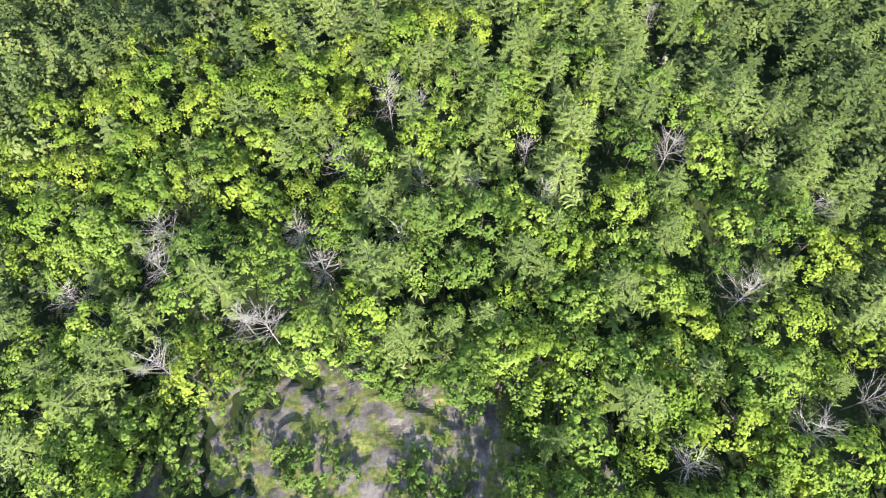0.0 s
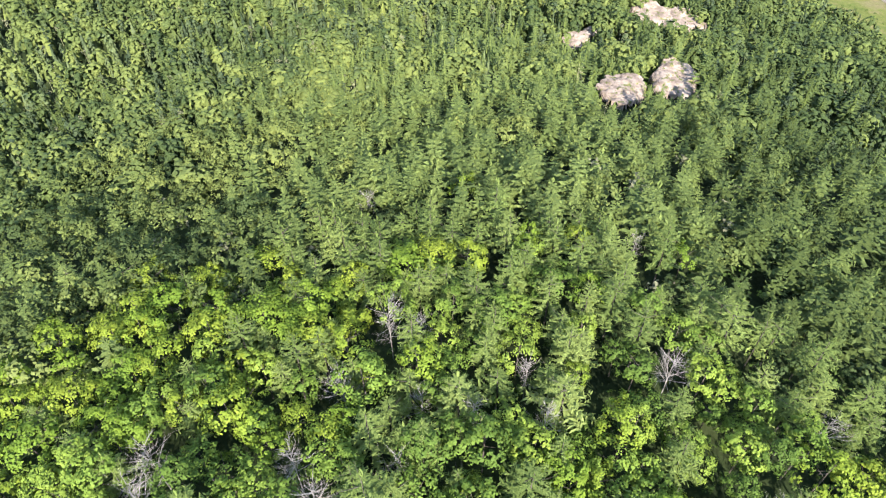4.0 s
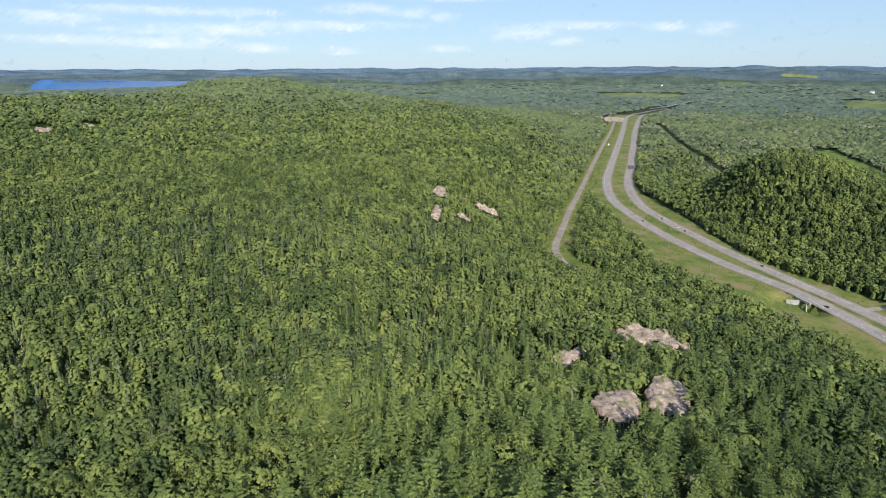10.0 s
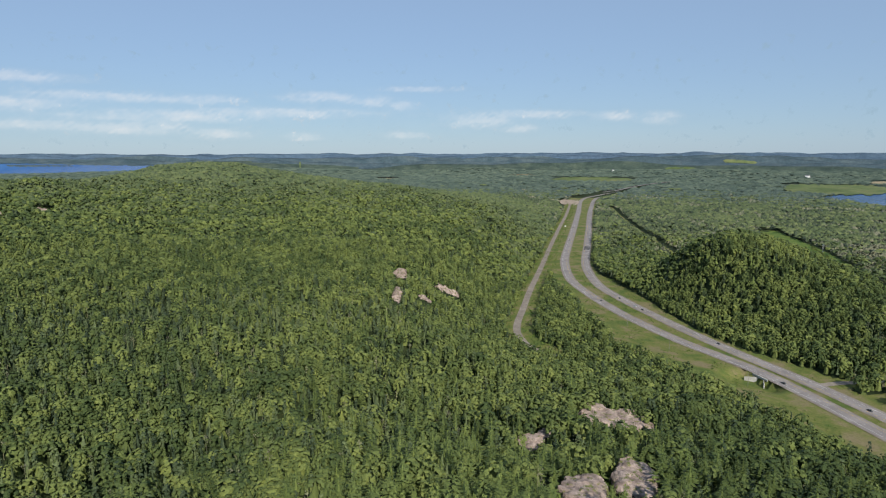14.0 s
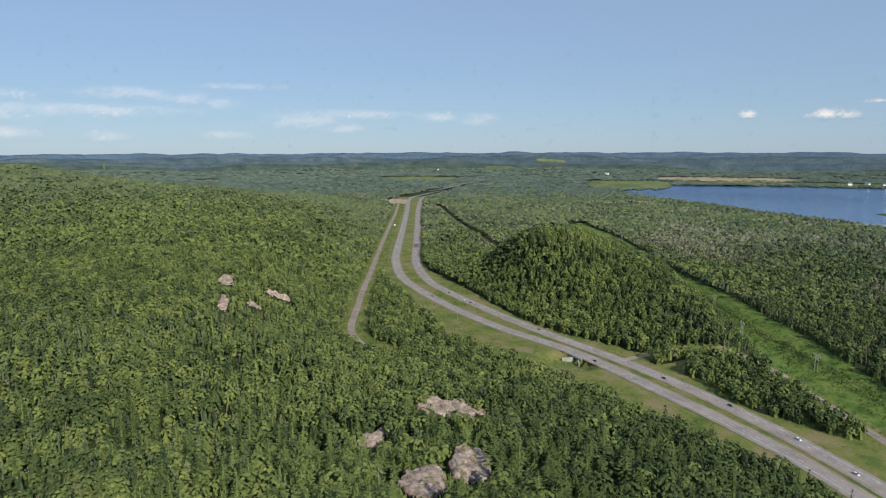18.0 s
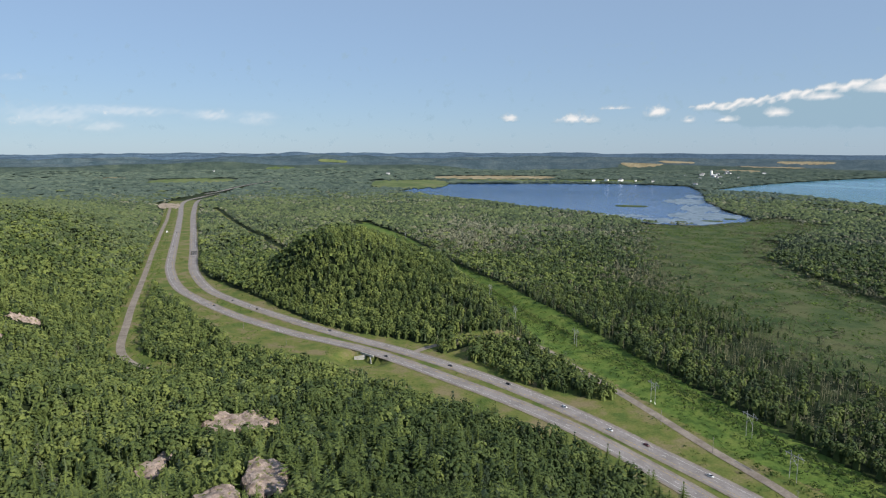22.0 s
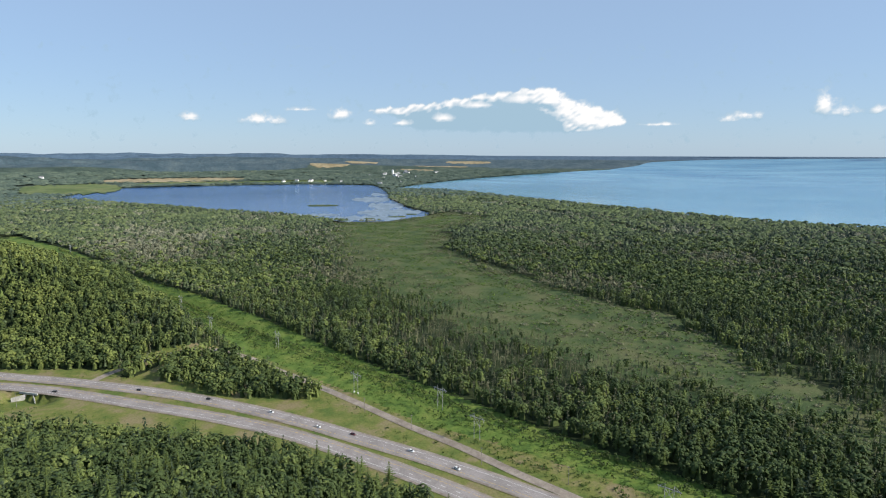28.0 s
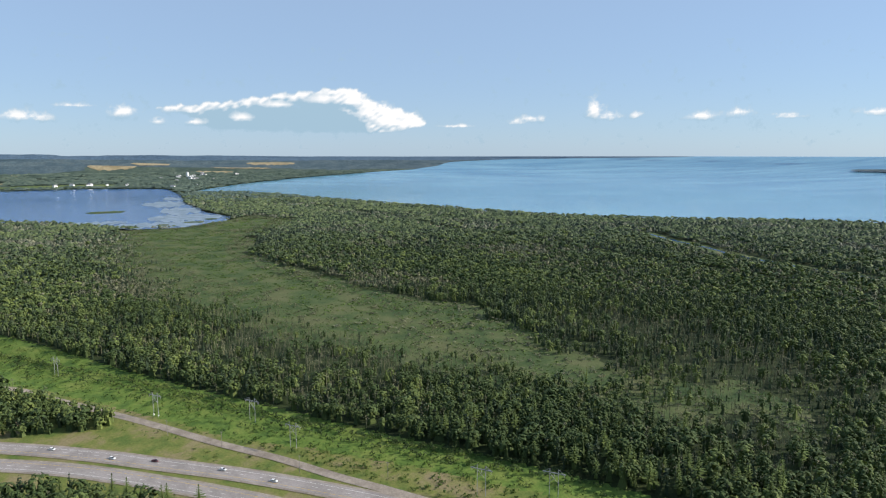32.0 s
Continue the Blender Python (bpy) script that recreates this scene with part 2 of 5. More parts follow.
NEAR_LANE = shifted(NEAR_LANE, [160, 220, 320, 400, 600, 780, 1070, 1330, 1830], [0, 0.5, -1.7, -2.5, 2.0, 5.5, 2.8, 1.0, 3.0])
FAR_LANE = shifted(FAR_LANE, [160, 280, 400, 600, 830, 1070, 1300, 1800], [-7.0, -6.6, -3.5, -4.0, -4.7, -4.8, -2.4, -2.8])
ROAD_ON = spline([(1000, 2910), (1132, 3067), (1444, 3522), (1788, 3910)], 20)
FRONTAGE = spline([(700, 2405), (562, 1974), (462, 1677), (359, 1367), (290, 1154), (239, 999), (200, 881), (171, 787), (151, 723),
                   (142, 685), (140, 655), (144, 622), (158, 596), (176, 576)])
GRAVEL = spline([(366, 493), (387, 496), (409, 491), (428, 482), (449, 462), (465, 435), (469, 405), (457, 365), (438, 308),
                 (420, 258), (397, 200), (380, 150), (360, 103), (342, 55), (300, -40), (230, -160)])
CUT = spline([(930, 1500), (830, 1195), (690, 870), (600, 640), (530, 470), (480, 350), (445, 260), (415, 180), (383, 95), (358, 20), (325, -60), (270, -160)])
LINE_CUT = spline([(794, 2215), (647, 1664), (567, 1318), (513, 1084), (430, 909)], 15)
WOODROAD = spline([(2540, 975), (2323, 726), (2000, 420), (1562, 76), (1468, -42), (1232, -230), (1147, -299), (1000, -420)], 15)
CREEK = spline([(1600, -330), (1482, -362), (1358, -409), (1251, -440), (1114, -522), (980, -640)], 15)
LAKE_NEAR = [(35.3, 3180), (39.3, 2788), (43.4, 2500), (47.8, 2244), (52.5, 2090), (55.4, 1926), (58.4, 1832), (61.9, 1834), (65.0, 1940), (65.6, 2065)]
LAKE_FAR = [(35.3, 3185), (37.4, 3538), (40.2, 3930), (45.7, 3960), (50.2, 3990), (55, 3990), (60.5, 3834), (61.6, 3275), (61.9, 2723), (63.5, 2277), (65.6, 2070)]
BAY_NEAR = [(62, 3421), (66.7, 3305), (72.6, 2836), (77.6, 2536), (82.5, 2339), (87, 2180), (91.5, 2060), (96, 2010), (104, 1985), (119, 2130), (150, 2600)]
BAY_FAR = [(62, 3425), (63.5, 3690), (69, 4680), (75.1, 5800), (81.4, 7430), (83.6, 9400), (84.6, 13000), (90, 19000), (98, 24000), (104, 30000), (106, 50000), (150, 50000)]
MARSH = [(1510, 1003), (1618, 863), (1962, 810), (1840, 629), (1471, 608), (1210, 499), (1053, 359), (944, 239), (861, 146), (810, 34), (726, -10),
         (688, -40), (560, -121), (537, -50), (590, 26), (622, 132), (658, 203), (709, 270), (766, 366), (919, 534), (1121, 705)]
FIELDS = (
        (38.5, 49.5, 4550, 5150, 1, "long tan harvested field"), (33, 40, 3450, 4450, 0, "pale green lakeside pasture"),
        (49, 57, 4150, 4500, 0, "pale green lakeside pasture"), (41, 49, 4150, 4500, 0, "pale green lakeside pasture"), (14.5, 21.5, 4350, 4950, 0, "far green hay field"),
        (55, 58.5, 7300, 8600, 1, "far tan field"), (62.5, 66, 6300, 7000, 1, "far tan field"), (64, 69, 7600, 8600, 1, "far tan field"),
        (46, 50.5, 7000, 7700, 1, "far tan field"), (58, 61, 9500, 12000, 1, "far tan field"), (67, 71, 10500, 13500, 1, "far tan field"),
        (24, 26.5, 6500, 7200, 0, "far green hay field"), (28.5, 31, 9000, 10500, 0, "far green hay field"), (-1.2, 1.0, 4700, 5000, 1, "far tan field"),
        (-7.75, -7.6, 6500, 9500, 0, "pale cleared strip climbing a far hill"), (10.5, 13.5, 5300, 5600, 1, "far tan field"))
ISLAND = [(396, 446), (389, 401), (387, 377), (392, 349), (397, 322), (404, 299), (412, 285), (422, 292), (438, 335), (458, 385), (457, 420), (434, 468)]


def between(near, dist, x, y, far_line=None):
    """Whether plan points lie past near and before far_line, each given as distance by heading."""
    x, y = np.ravel(x), np.ravel(y)
    a, d = np.degrees(np.arctan2(x, y)), np.hypot(x, y)
    n = np.array(near)
    f = np.array(dist)
    return (a > n[0, 0]) & (a < n[-1, 0]) & (d > np.interp(a, n[:, 0], n[:, 1])) & (d < np.interp(a, f[:, 0], f[:, 1]))


def wave(x, y, scale, seed):
    """A cheap smooth random relief between -1 and 1."""
    rng = np.random.RandomState(seed)
    v = 0
    for _ in range(7):
        a, p, s = rng.uniform(0, 6.28), rng.uniform(0, 6.28), scale * rng.uniform(0.6, 1.6)
        v = v + np.sin((x * math.cos(a) + y * math.sin(a)) * 6.28 / s + p)
    return v / 4.0


def hill(x, y, cx, cy, turn, su, sv, h, power=1.0):
    c, s = math.cos(radians(turn)), math.sin(radians(turn))
    u, v = (x - cx) * s + (y - cy) * c, (x - cx) * c - (y - cy) * s
    return h * np.exp(-((u / su) ** 2 + (v / sv) ** 2) ** power / 2)


UNDER = (319, 507)


def height(x, y):
    shape = np.shape(x)
    x, y = np.ravel(np.asarray(x, float)), np.ravel(np.asarray(y, float))
    z = hill(x, y, -10, -20, 14, 270, 165, 88)
    z = np.maximum(z, hill(x, y, -480, 2050, -10, 720, 520, 112) + hill(x, y, -640, 2200, -16, 300, 200, 46) + hill(x, y, -900, 900, 0, 500, 420, 122) + hill(x, y, 40, 1250, 5, 480, 200, 45))
    z = z + 5 * wave(x, y, 160, 3) * np.clip(z / 40, 0, 1)
    d = np.minimum(nearest(NEAR_LANE[::3], x, y, 250)[0], nearest(FRONTAGE[::3], x, y, 250)[0])
    d = np.minimum(d, nearest(FAR_LANE[::3], x, y, 250)[0])
    z = z * smooth(12, 150, d)
    ridge = (hill(x, y, 468, 785, 10, 104, 78, 76, 1.35) ** 4 + hill(x, y, 512, 690, 20, 85, 70, 54) ** 4 + hill(x, y, 500, 570, 5, 80, 58, 30) ** 4) ** 0.25
    z = z + ridge * smooth(10, 105, d)
    z = z * smooth(6, 62, nearest(CUT[::3], x, y, 250)[0])
    near = np.hypot(x - UNDER[0], y - UNDER[1]) < 60
    dn = np.where(near, nearest(NEAR_LANE[::3], x, y, 60)[0], 99.0)
    z = z - 6.2 * smooth(1.0, 0.45, np.hypot(x - UNDER[0], y - UNDER[1] - 5) / 34) * smooth(8.6, 9.6, dn)
    r, a = np.hypot(x, y), np.degrees(np.arctan2(x, y))
    rise = smooth(4300, 9000, r) * np.clip((a + 75) / 20, 0, 1) * np.clip((72 - a) / 30, 0, 1)
    z = z + rise * (45 + 62 * wave(x, y, 4200, 8) + 40 * wave(x, y, 1700, 9))
    z = z + smooth(15000, 30000, r) * np.clip((80 - a) / 30, 0, 1) * (70 + 95 * wave(x, y, 9000, 11))
    return z.reshape(shape)


def sight(heading, drop):
    """The place on the land that lies under that heading and angle below the level, seen from over the hill."""
    d = np.geomspace(20, 4000, 2500)
    x, y = d * math.sin(radians(heading)), d * math.cos(radians(heading))
    low = EYE_Z - d * math.tan(radians(drop)) < height(x, y) + 4
    i = int(np.argmax(low))
    return float(x[i]), float(y[i])
for heading, drop, rx, ry, h in ((0.9, 10.7, 9, 22, 7), (0.6, 12.6, 6, 22, 6), (5.2, 12.2, 17, 9, 6), (3.2, 12.9, 9, 8, 5), (-27.3, 4.2, 13, 13, 4), (-30.5, 4.3, 11, 12, 4)):
    OUTCROPS.append((*sight(heading, drop), rx, ry, heading, h))


def mesh_of(name, verts, faces, materials, tone=None, smooth_faces=False, index=None):
    """A mesh from numpy arrays; faces all of one number of corners."""
    verts, faces = np.asarray(verts, np.float32), np.asarray(faces, np.int32)
    me = bpy.data.meshes.new(name)
    k = faces.shape[1]
    me.vertices.add(len(verts))
    me.vertices.foreach_set("co", verts.ravel())
    me.loops.add(faces.size)
    me.loops.foreach_set("vertex_index", faces.ravel())
    me.polygons.add(len(faces))
    me.polygons.foreach_set("loop_start", np.arange(0, faces.size, k, dtype=np.int32))
    for m in materials:
        me.materials.append(m)
    if index is not None:
        me.polygons.foreach_set("material_index", np.asarray(index, np.int32))
    me.polygons.foreach_set("use_smooth", np.full(len(faces), smooth_faces))
    if tone is not None:
        at = me.attributes.new("tone", "FLOAT", "POINT")
        at.data.foreach_set("value", np.asarray(tone, np.float32))
    me.update(calc_edges=True)
    return me


def sheet(x, y, z):
    """Corner points and quads of a grid given as 2-d arrays."""
    n, m = x.shape
    i = np.arange(n * m).reshape(n, m)
    f = np.stack([i[:-1, :-1], i[1:, :-1], i[1:, 1:], i[:-1, 1:]], -1).reshape(-1, 4)
    return np.stack([x, y, z], -1).reshape(-1, 3), f


# the ground, one sheet to the horizon
az = np.radians(np.concatenate([np.arange(-60, 140, 0.7), np.arange(140, 300.1, 5)]))
rad = np.concatenate([[0.5], np.geomspace(6, 3200, 170), np.geomspace(3300, 56000, 60)])
A, R = np.meshgrid(az, rad, indexing="ij")
GX, GY = R * np.sin(A), R * np.cos(A)
wet = (between(BAY_NEAR, BAY_FAR, GX, GY) | between(LAKE_NEAR, LAKE_FAR, GX, GY)).reshape(GX.shape)
GZ = height(GX, GY) - 0.25 - np.where(wet, 2 + 0.006 * R, 0) - 12 * np.exp(-((GX - UNDER[0]) ** 2 + (GY - UNDER[1]) ** 2) / 40.0 ** 2)
v, f = sheet(*far(GX, GY, GZ))
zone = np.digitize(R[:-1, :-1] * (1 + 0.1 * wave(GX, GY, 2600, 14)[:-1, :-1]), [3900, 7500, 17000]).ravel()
ground = tagged(new("ground", mesh_of("ground", v, f[:, ::-1], [M_FLOOR, M_FARWOOD, M_HAZEWOOD, M_HORIZON], smooth_faces=True, index=zone)), "dark forest floor and wooded plain reaching the horizon", "ground", kind="structure")


def patch(name, box, step, keep, lift, material, label, category="ground", seed=1):
    """Ground cover: a grid over a box of the plan, kept where keep() says so, with an uneven edge."""
    x, y = np.meshgrid(np.arange(box[0], box[1], step), np.arange(box[2], box[3], step), indexing="ij")
    rng = np.random.RandomState(seed)
    x, y = x + rng.uniform(-0.3, 0.3, x.shape) * step, y + rng.uniform(-0.3, 0.3, x.shape) * step
    v, f = sheet(x, y, height(x, y) + lift)
    ok = keep(v[:, 0], v[:, 1])
    f = f[ok[f].sum(1) >= 3]
    used, inv = np.unique(f, return_inverse=True)
    v = v[used]
    v = np.stack(far(*v.T), -1)
    return tagged(new(name, mesh_of(name, v, inv.reshape(-1, 4), [material], smooth_faces=True)), label, category, kind="structure")


def verge(x, y):
    """The mown and rough grass along the highway."""
    d1, s1 = nearest(NEAR_LANE[::2], x, y, 120)
    d2, s2 = nearest(FAR_LANE[::2], x, y, 120)
    west = np.interp(y, [150, 250, 350, 440, 480, 520, 600, 680, 720, 820, 950, 1050, 1100, 1300, 2600], [24, 26, 50, 62, 74, 86, 84, 66, 58, 34, 32, 24, 32, 45, 60])
    east = np.interp(y, [0, 280, 300, 460, 500, 530, 560, 600, 660, 723, 853, 950, 1006, 1100, 2600], [45, 45, 20, 20, 30, 30, 24, 15, 16, 20, 34, 30, 16, 13, 18])
    a = (d1 < west) & (s1 < 0)
    b = (d2 < east) & (s2 > 0)
    return a | b | ((s1 >= 0) & (s2 <= 0) & (d1 < 90) & (d2 < 90))


def cleared(x, y):
    """All grassy ground by the roads."""
    fd, fs = nearest(FRONTAGE[::2], x, y, 60)
    gd, gs = nearest(GRAVEL[::2], x, y, 120)
    south = (gs < 0) & (y < 470) & (x > 340) & (nearest(FAR_LANE[::2], x, y, 160)[0] < 70)
    return verge(x, y) | (fd < np.where(fs > 0, 23, 16)) | (gd < 11) | south | (nearest(LINE_CUT[::2], x, y, 60)[0] < 4)


def meadow(x, y):
    d, s = nearest(CUT[::2], x, y, 120)
    w = np.interp(y, [0, 200, 400, 700, 1500], [26, 30, 34, 30, 24])
    return d < np.where(s > 0, w + 12, w)


patch("grass_verge", (110, 900, -120, 2700), 3.5, cleared, 0.12, M_GRASS, "rough green and straw-coloured grass along the highway")
patch("power_line_meadow", (240, 1000, -150, 1520), 3.5, meadow, 0.1, M_CUT, "bright green meadow of the cleared power line cut")


def water_mesh(name, near, dist, nu, nv, z, material, label):
    n, d = np.array(near), np.array(dist)
    a = np.linspace(n[0, 0], n[-1, 0], nu)
    lo, hi = np.interp(a, n[:, 0], n[:, 1]), np.interp(a, d[:, 0], d[:, 1])
    wob = 1 + 0.008 * wave(a * 60, a * 0, 90, 5)
    lo, hi = lo * wob, np.maximum(hi, lo * wob + 1)
    t = np.linspace(0, 1, nv)
    D = lo[:, None] * (hi / lo)[:, None] ** t[None]
    AA = np.radians(a)[:, None] + 0 * D
    x, y = D * np.sin(AA), D * np.cos(AA)
    v, f = sheet(*far(x, y, z + 0 * x))
    return tagged(new(name, mesh_of(name, v, f[:, ::-1], [material], smooth_faces=True)), label, "water", kind="structure")


def water_material(name, deep, pale, ripple):
    """Water with wind streaks lying across the wind."""
    m = mat(name, deep, 0.14, 0.5)
    co = node(m, "NewGeometry")
    lie = node(m, "Mapping", Scale=(0.010, 0.0016, 0.01))
    link(m, co.outputs["Position"], lie.inputs["Vector"])
    n = node(m, "TexNoise", Scale=1.0, Detail=5.0, Roughness=0.6)
    link(m, lie.outputs[0], n.inputs["Vector"])
    bump(m, grain(m, 0.25, 4, 0.6), 0.8, ripple)
    link(m, ramp(m, n.outputs["Fac"], (0.36, deep), (0.64, pale)), base_of(m))
    return m


M_LAKE = water_material("lake water", (0.02, 0.08, 0.23), (0.04, 0.11, 0.26), 0.5)
M_BAY = water_material("bay water", (0.065, 0.19, 0.29), (0.15, 0.31, 0.39), 0.4)
water_mesh("lake_water", LAKE_NEAR, LAKE_FAR, 160, 40, 0.6, M_LAKE, "calm deep blue lake with pale weedy shallows")
water_mesh("bay_water", BAY_NEAR, BAY_FAR, 260, 60, 0.6, M_BAY, "pale blue open bay reaching the horizon")


def ribbon(line, offset, width, lift):
    """A strip along a line: its corners and quads."""
    t = np.gradient(line, axis=0)
    t /= np.linalg.norm(t, axis=1)[:, None]
    nrm = np.stack([-t[:, 1], t[:, 0]], 1)
    a, b = line + nrm * (offset - width / 2), line + nrm * (offset + width / 2)
    x, y = np.stack([a[:, 0], b[:, 0]], 1), np.stack([a[:, 1], b[:, 1]], 1)
    z = height(line[:, 0], line[:, 1])[:, None] + lift + 0 * x
    return sheet(*far(x, y, z))


def road(name, line, width, lift, material, label):
    v, f = ribbon(line, 0, width, lift)
    return tagged(new(name, mesh_of(name, v, f, [material])), label, "road", kind="structure")


road("shoulder_westbound", NEAR_LANE, 16.6, 0.42, M_GRAVEL, "gravel shoulder of the highway")
road("shoulder_eastbound", FAR_LANE, 16.6, 0.42, M_GRAVEL, "gravel shoulder of the highway")
road("road_westbound", NEAR_LANE, 12.6, 0.5, M_ASPHALT, "pale grey worn two-lane highway carriageway")
road("road_eastbound", FAR_LANE, 12.6, 0.5, M_ASPHALT, "pale grey worn two-lane highway carriageway")
road("road_beyond", ROAD_ON, 16, 11, M_ASPHALT, "pale highway going on across the plain")
road("road_frontage", FRONTAGE, 8.5, 0.4, M_GRAVEL, "narrow pale frontage road beside the forest")
road("road_gravel", GRAVEL, 7.5, 0.4, M_GRAVEL, "tan gravel service road by the power line")

# ======== trees ========
def quads_from(centres, normals, sizes, rng, aspect=0.7, axis=None):
    """Leaf sprays: one tilted quad at each centre, facing about along its normal."""
    n = normals / np.linalg.norm(normals, axis=1)[:, None]
    a = np.cross(n, rng.normal(size=n.shape)) if axis is None else axis - n * (n * axis).sum(1)[:, None]
    a /= np.linalg.norm(a, axis=1)[:, None]
    b = np.cross(n, a)
    s = np.asarray(sizes)[:, None] * 0.5
    c = centres
    v = np.stack([c - a * s, c - b * s * aspect, c + a * s, c + b * s * aspect], 1).reshape(-1, 3)
    f = np.arange(len(v)).reshape(-1, 4)
    return v, f


def sphere_dirs(n, rng, low=-0.35):
    z = rng.uniform(low, 1, n)
    a = rng.uniform(0, 6.283, n)
    r = np.sqrt(1 - z * z)
    return np.stack([r * np.cos(a), r * np.sin(a), z], 1)


def broadleaf_crown(rng, h, w, clumps, leaves, leaf, rough=0.3):
    """A domed crown of leafy clumps with gaps: h the tree's height, w the crown's width."""
    d = sphere_dirs(clumps, rng)
    k = rng.uniform(0.55, 1.0, clumps) ** 0.6
    lobe = 1 + 0.22 * np.sin(d[:, 0] * 4 + rng.uniform(0, 6)) * np.cos(d[:, 1] * 4 + rng.uniform(0, 6))
    c = d * (k * lobe)[:, None] * np.array([w / 2, w / 2, h * 0.30]) + np.array([0, 0, h * 0.66])
    ci = np.repeat(np.arange(clumps), leaves)
    off = sphere_dirs(len(ci), rng, -0.3)
    size = w * 0.122
    p = c[ci] + off * size * rng.uniform(0.35, 1.0, len(ci))[:, None]
    nrm = off * 0.7 + d[ci] * 0.8 + np.array([0, 0, 0.15]) + rng.normal(size=p.shape) * rough
    return quads_from(p, nrm, leaf * rng.uniform(0.6, 1.35, len(p)), rng)


def tiers(rng, h, w, whorls, boughs, tufts, low, rise, taper, thick, slim=0.42):
    """A conifer's crown: whorls of long boughs, each a narrow kite with some tufts along it."""
    P, N, S, X = [], [], [], []
    for i in range(whorls):
        t = (i + rng.uniform(-0.2, 0.2)) / whorls
        z = h * (low + (0.97 - low) * t)
        reach = w / 2 * (1 - t) ** taper * rng.uniform(0.85, 1.1) + 0.3
        a0 = rng.uniform(0, 6.283)
        for b in range(boughs):
            a = a0 + b * 6.283 / boughs + rng.uniform(-0.3, 0.3)
            l = reach * rng.uniform(0.7, 1.2)
            ca, sa = math.cos(a), math.sin(a)
            P.append((ca * l * 0.55, sa * l * 0.55, z + l * 0.55 * rise))
            N.append((-ca * rise + ca * 0.35, -sa * rise + sa * 0.35, 1.0))
            S.append(l * 0.95)
            X.append((ca, sa, rise))
            for k in range(tufts):
                q = rng.uniform(0.35, 1.05)
                side = rng.choice((-1, 1)) * rng.uniform(0.4, 1.0)
                c2, s2 = math.cos(a + side), math.sin(a + side)
                e = l * thick * rng.uniform(0.6, 1.2)
                P.append((ca * l * q + c2 * e * 0.4, sa * l * q + s2 * e * 0.4, z + l * q * rise + rng.uniform(0, 0.25)))
                N.append((ca * 0.4 + rng.normal() * 0.35, sa * 0.4 + rng.normal() * 0.35, 0.9))
                S.append(e)
                X.append((c2, s2, rise + 0.3))
    P += [(0, 0, h * 0.97)] * 2
    N += [(1, 0, 0.2), (0, 1, 0.2)]
    S += [h * 0.10] * 2
    X += [(0, 0, 1.0)] * 2
    return quads_from(np.array(P), np.array(N), np.array(S), rng, slim, np.array(X))


def pine_crown(rng, h, w, whorls, boughs, tufts):
    return tiers(rng, h, w, whorls, boughs, tufts, 0.3, 0.30, 0.75, 0.32 if tufts > 4 else 0.45, 0.26 if tufts > 4 else 0.46)


def spruce_crown(rng, h, w, whorls, boughs, tufts):
    return tiers(rng, h, w, whorls, boughs, tufts, 0.12, -0.25, 0.9, 0.5)


def limb(a, b, ra, rb, sides=5):
    """A tapered limb from a to b: corners and quads."""
    a, b = np.array(a, float), np.array(b, float)
    d = (b - a) / np.linalg.norm(b - a)
    u = np.cross(d, (0.31, 0.95, 0.1))
    u /= np.linalg.norm(u)
    w = np.cross(d, u)
    t = np.arange(sides) * 6.283 / sides
    ring = np.cos(t)[:, None] * u + np.sin(t)[:, None] * w
    v = np.vstack([a + ring * ra, b + ring * rb])
    i = np.arange(sides)
    f = np.stack([i, (i + 1) % sides, (i + 1) % sides + sides, i + sides], 1)
    return v, f


def merge(parts):
    V, F, n = [], [], 0
    for v, f in parts:
        V.append(v)
        F.append(f + n)
        n += len(v)
    return np.vstack(V), np.vstack(F)


def trunk_parts(rng, h, r, boughs, reach):
    """A trunk with some limbs that rise into the crown."""
    lean = rng.uniform(-0.03, 0.03, 2) * h
    mid, top = (lean[0] * 0.4, lean[1] * 0.4, h * 0.5), (lean[0], lean[1], h * 0.9)
    parts = [limb((0, 0, -1.5), mid, r, r * 0.65, 6), limb(mid, top, r * 0.65, r * 0.2, 6)]
    for _ in range(boughs):
        t = rng.uniform(0.35, 0.8)
        a = rng.uniform(0, 6.283)
        l = reach * rng.uniform(0.5, 1.0)
        s = np.array([lean[0] * t, lean[1] * t, h * t])
        parts.append(limb(s, s + np.array([math.cos(a) * l, math.sin(a) * l, l * rng.uniform(0.4, 0.9)]), r * 0.35, r * 0.08, 4))
    return parts


def snag_parts(rng, h, r):
    """A dead tree: bare trunk, rising limbs and a haze of fine twigs."""
    parts = trunk_parts(rng, h, r, 0, 0)
    for _ in range(34):
        t = rng.uniform(0.38, 0.95)
        a, l = rng.uniform(0, 6.283), h * 0.3 * rng.uniform(0.5, 1.1) * (1.2 - t * 0.8)
        s = np.array([0, 0, h * t])
        e = s + np.array([math.cos(a) * l, math.sin(a) * l, l * rng.uniform(0.4, 1.0)])
        parts.append(limb(s, e, r * 0.34, r * 0.13, 4))
        for _ in range(6):
            q = s + (e - s) * rng.uniform(0.3, 0.98)
            dd = rng.normal(size=3) * 0.26 * l + (e - s) * rng.uniform(0.2, 0.45) + np.array([0, 0, 0.1 * l])
            parts.append(limb(q, q + dd, r * 0.14, r * 0.06, 3))
    return parts


def part(name, data, parent, label=""):
    ob = new(name, data)
    ob.parent = parent
    return tagged(ob, label)


rng = np.random.RandomState(7)
KINDS = {}


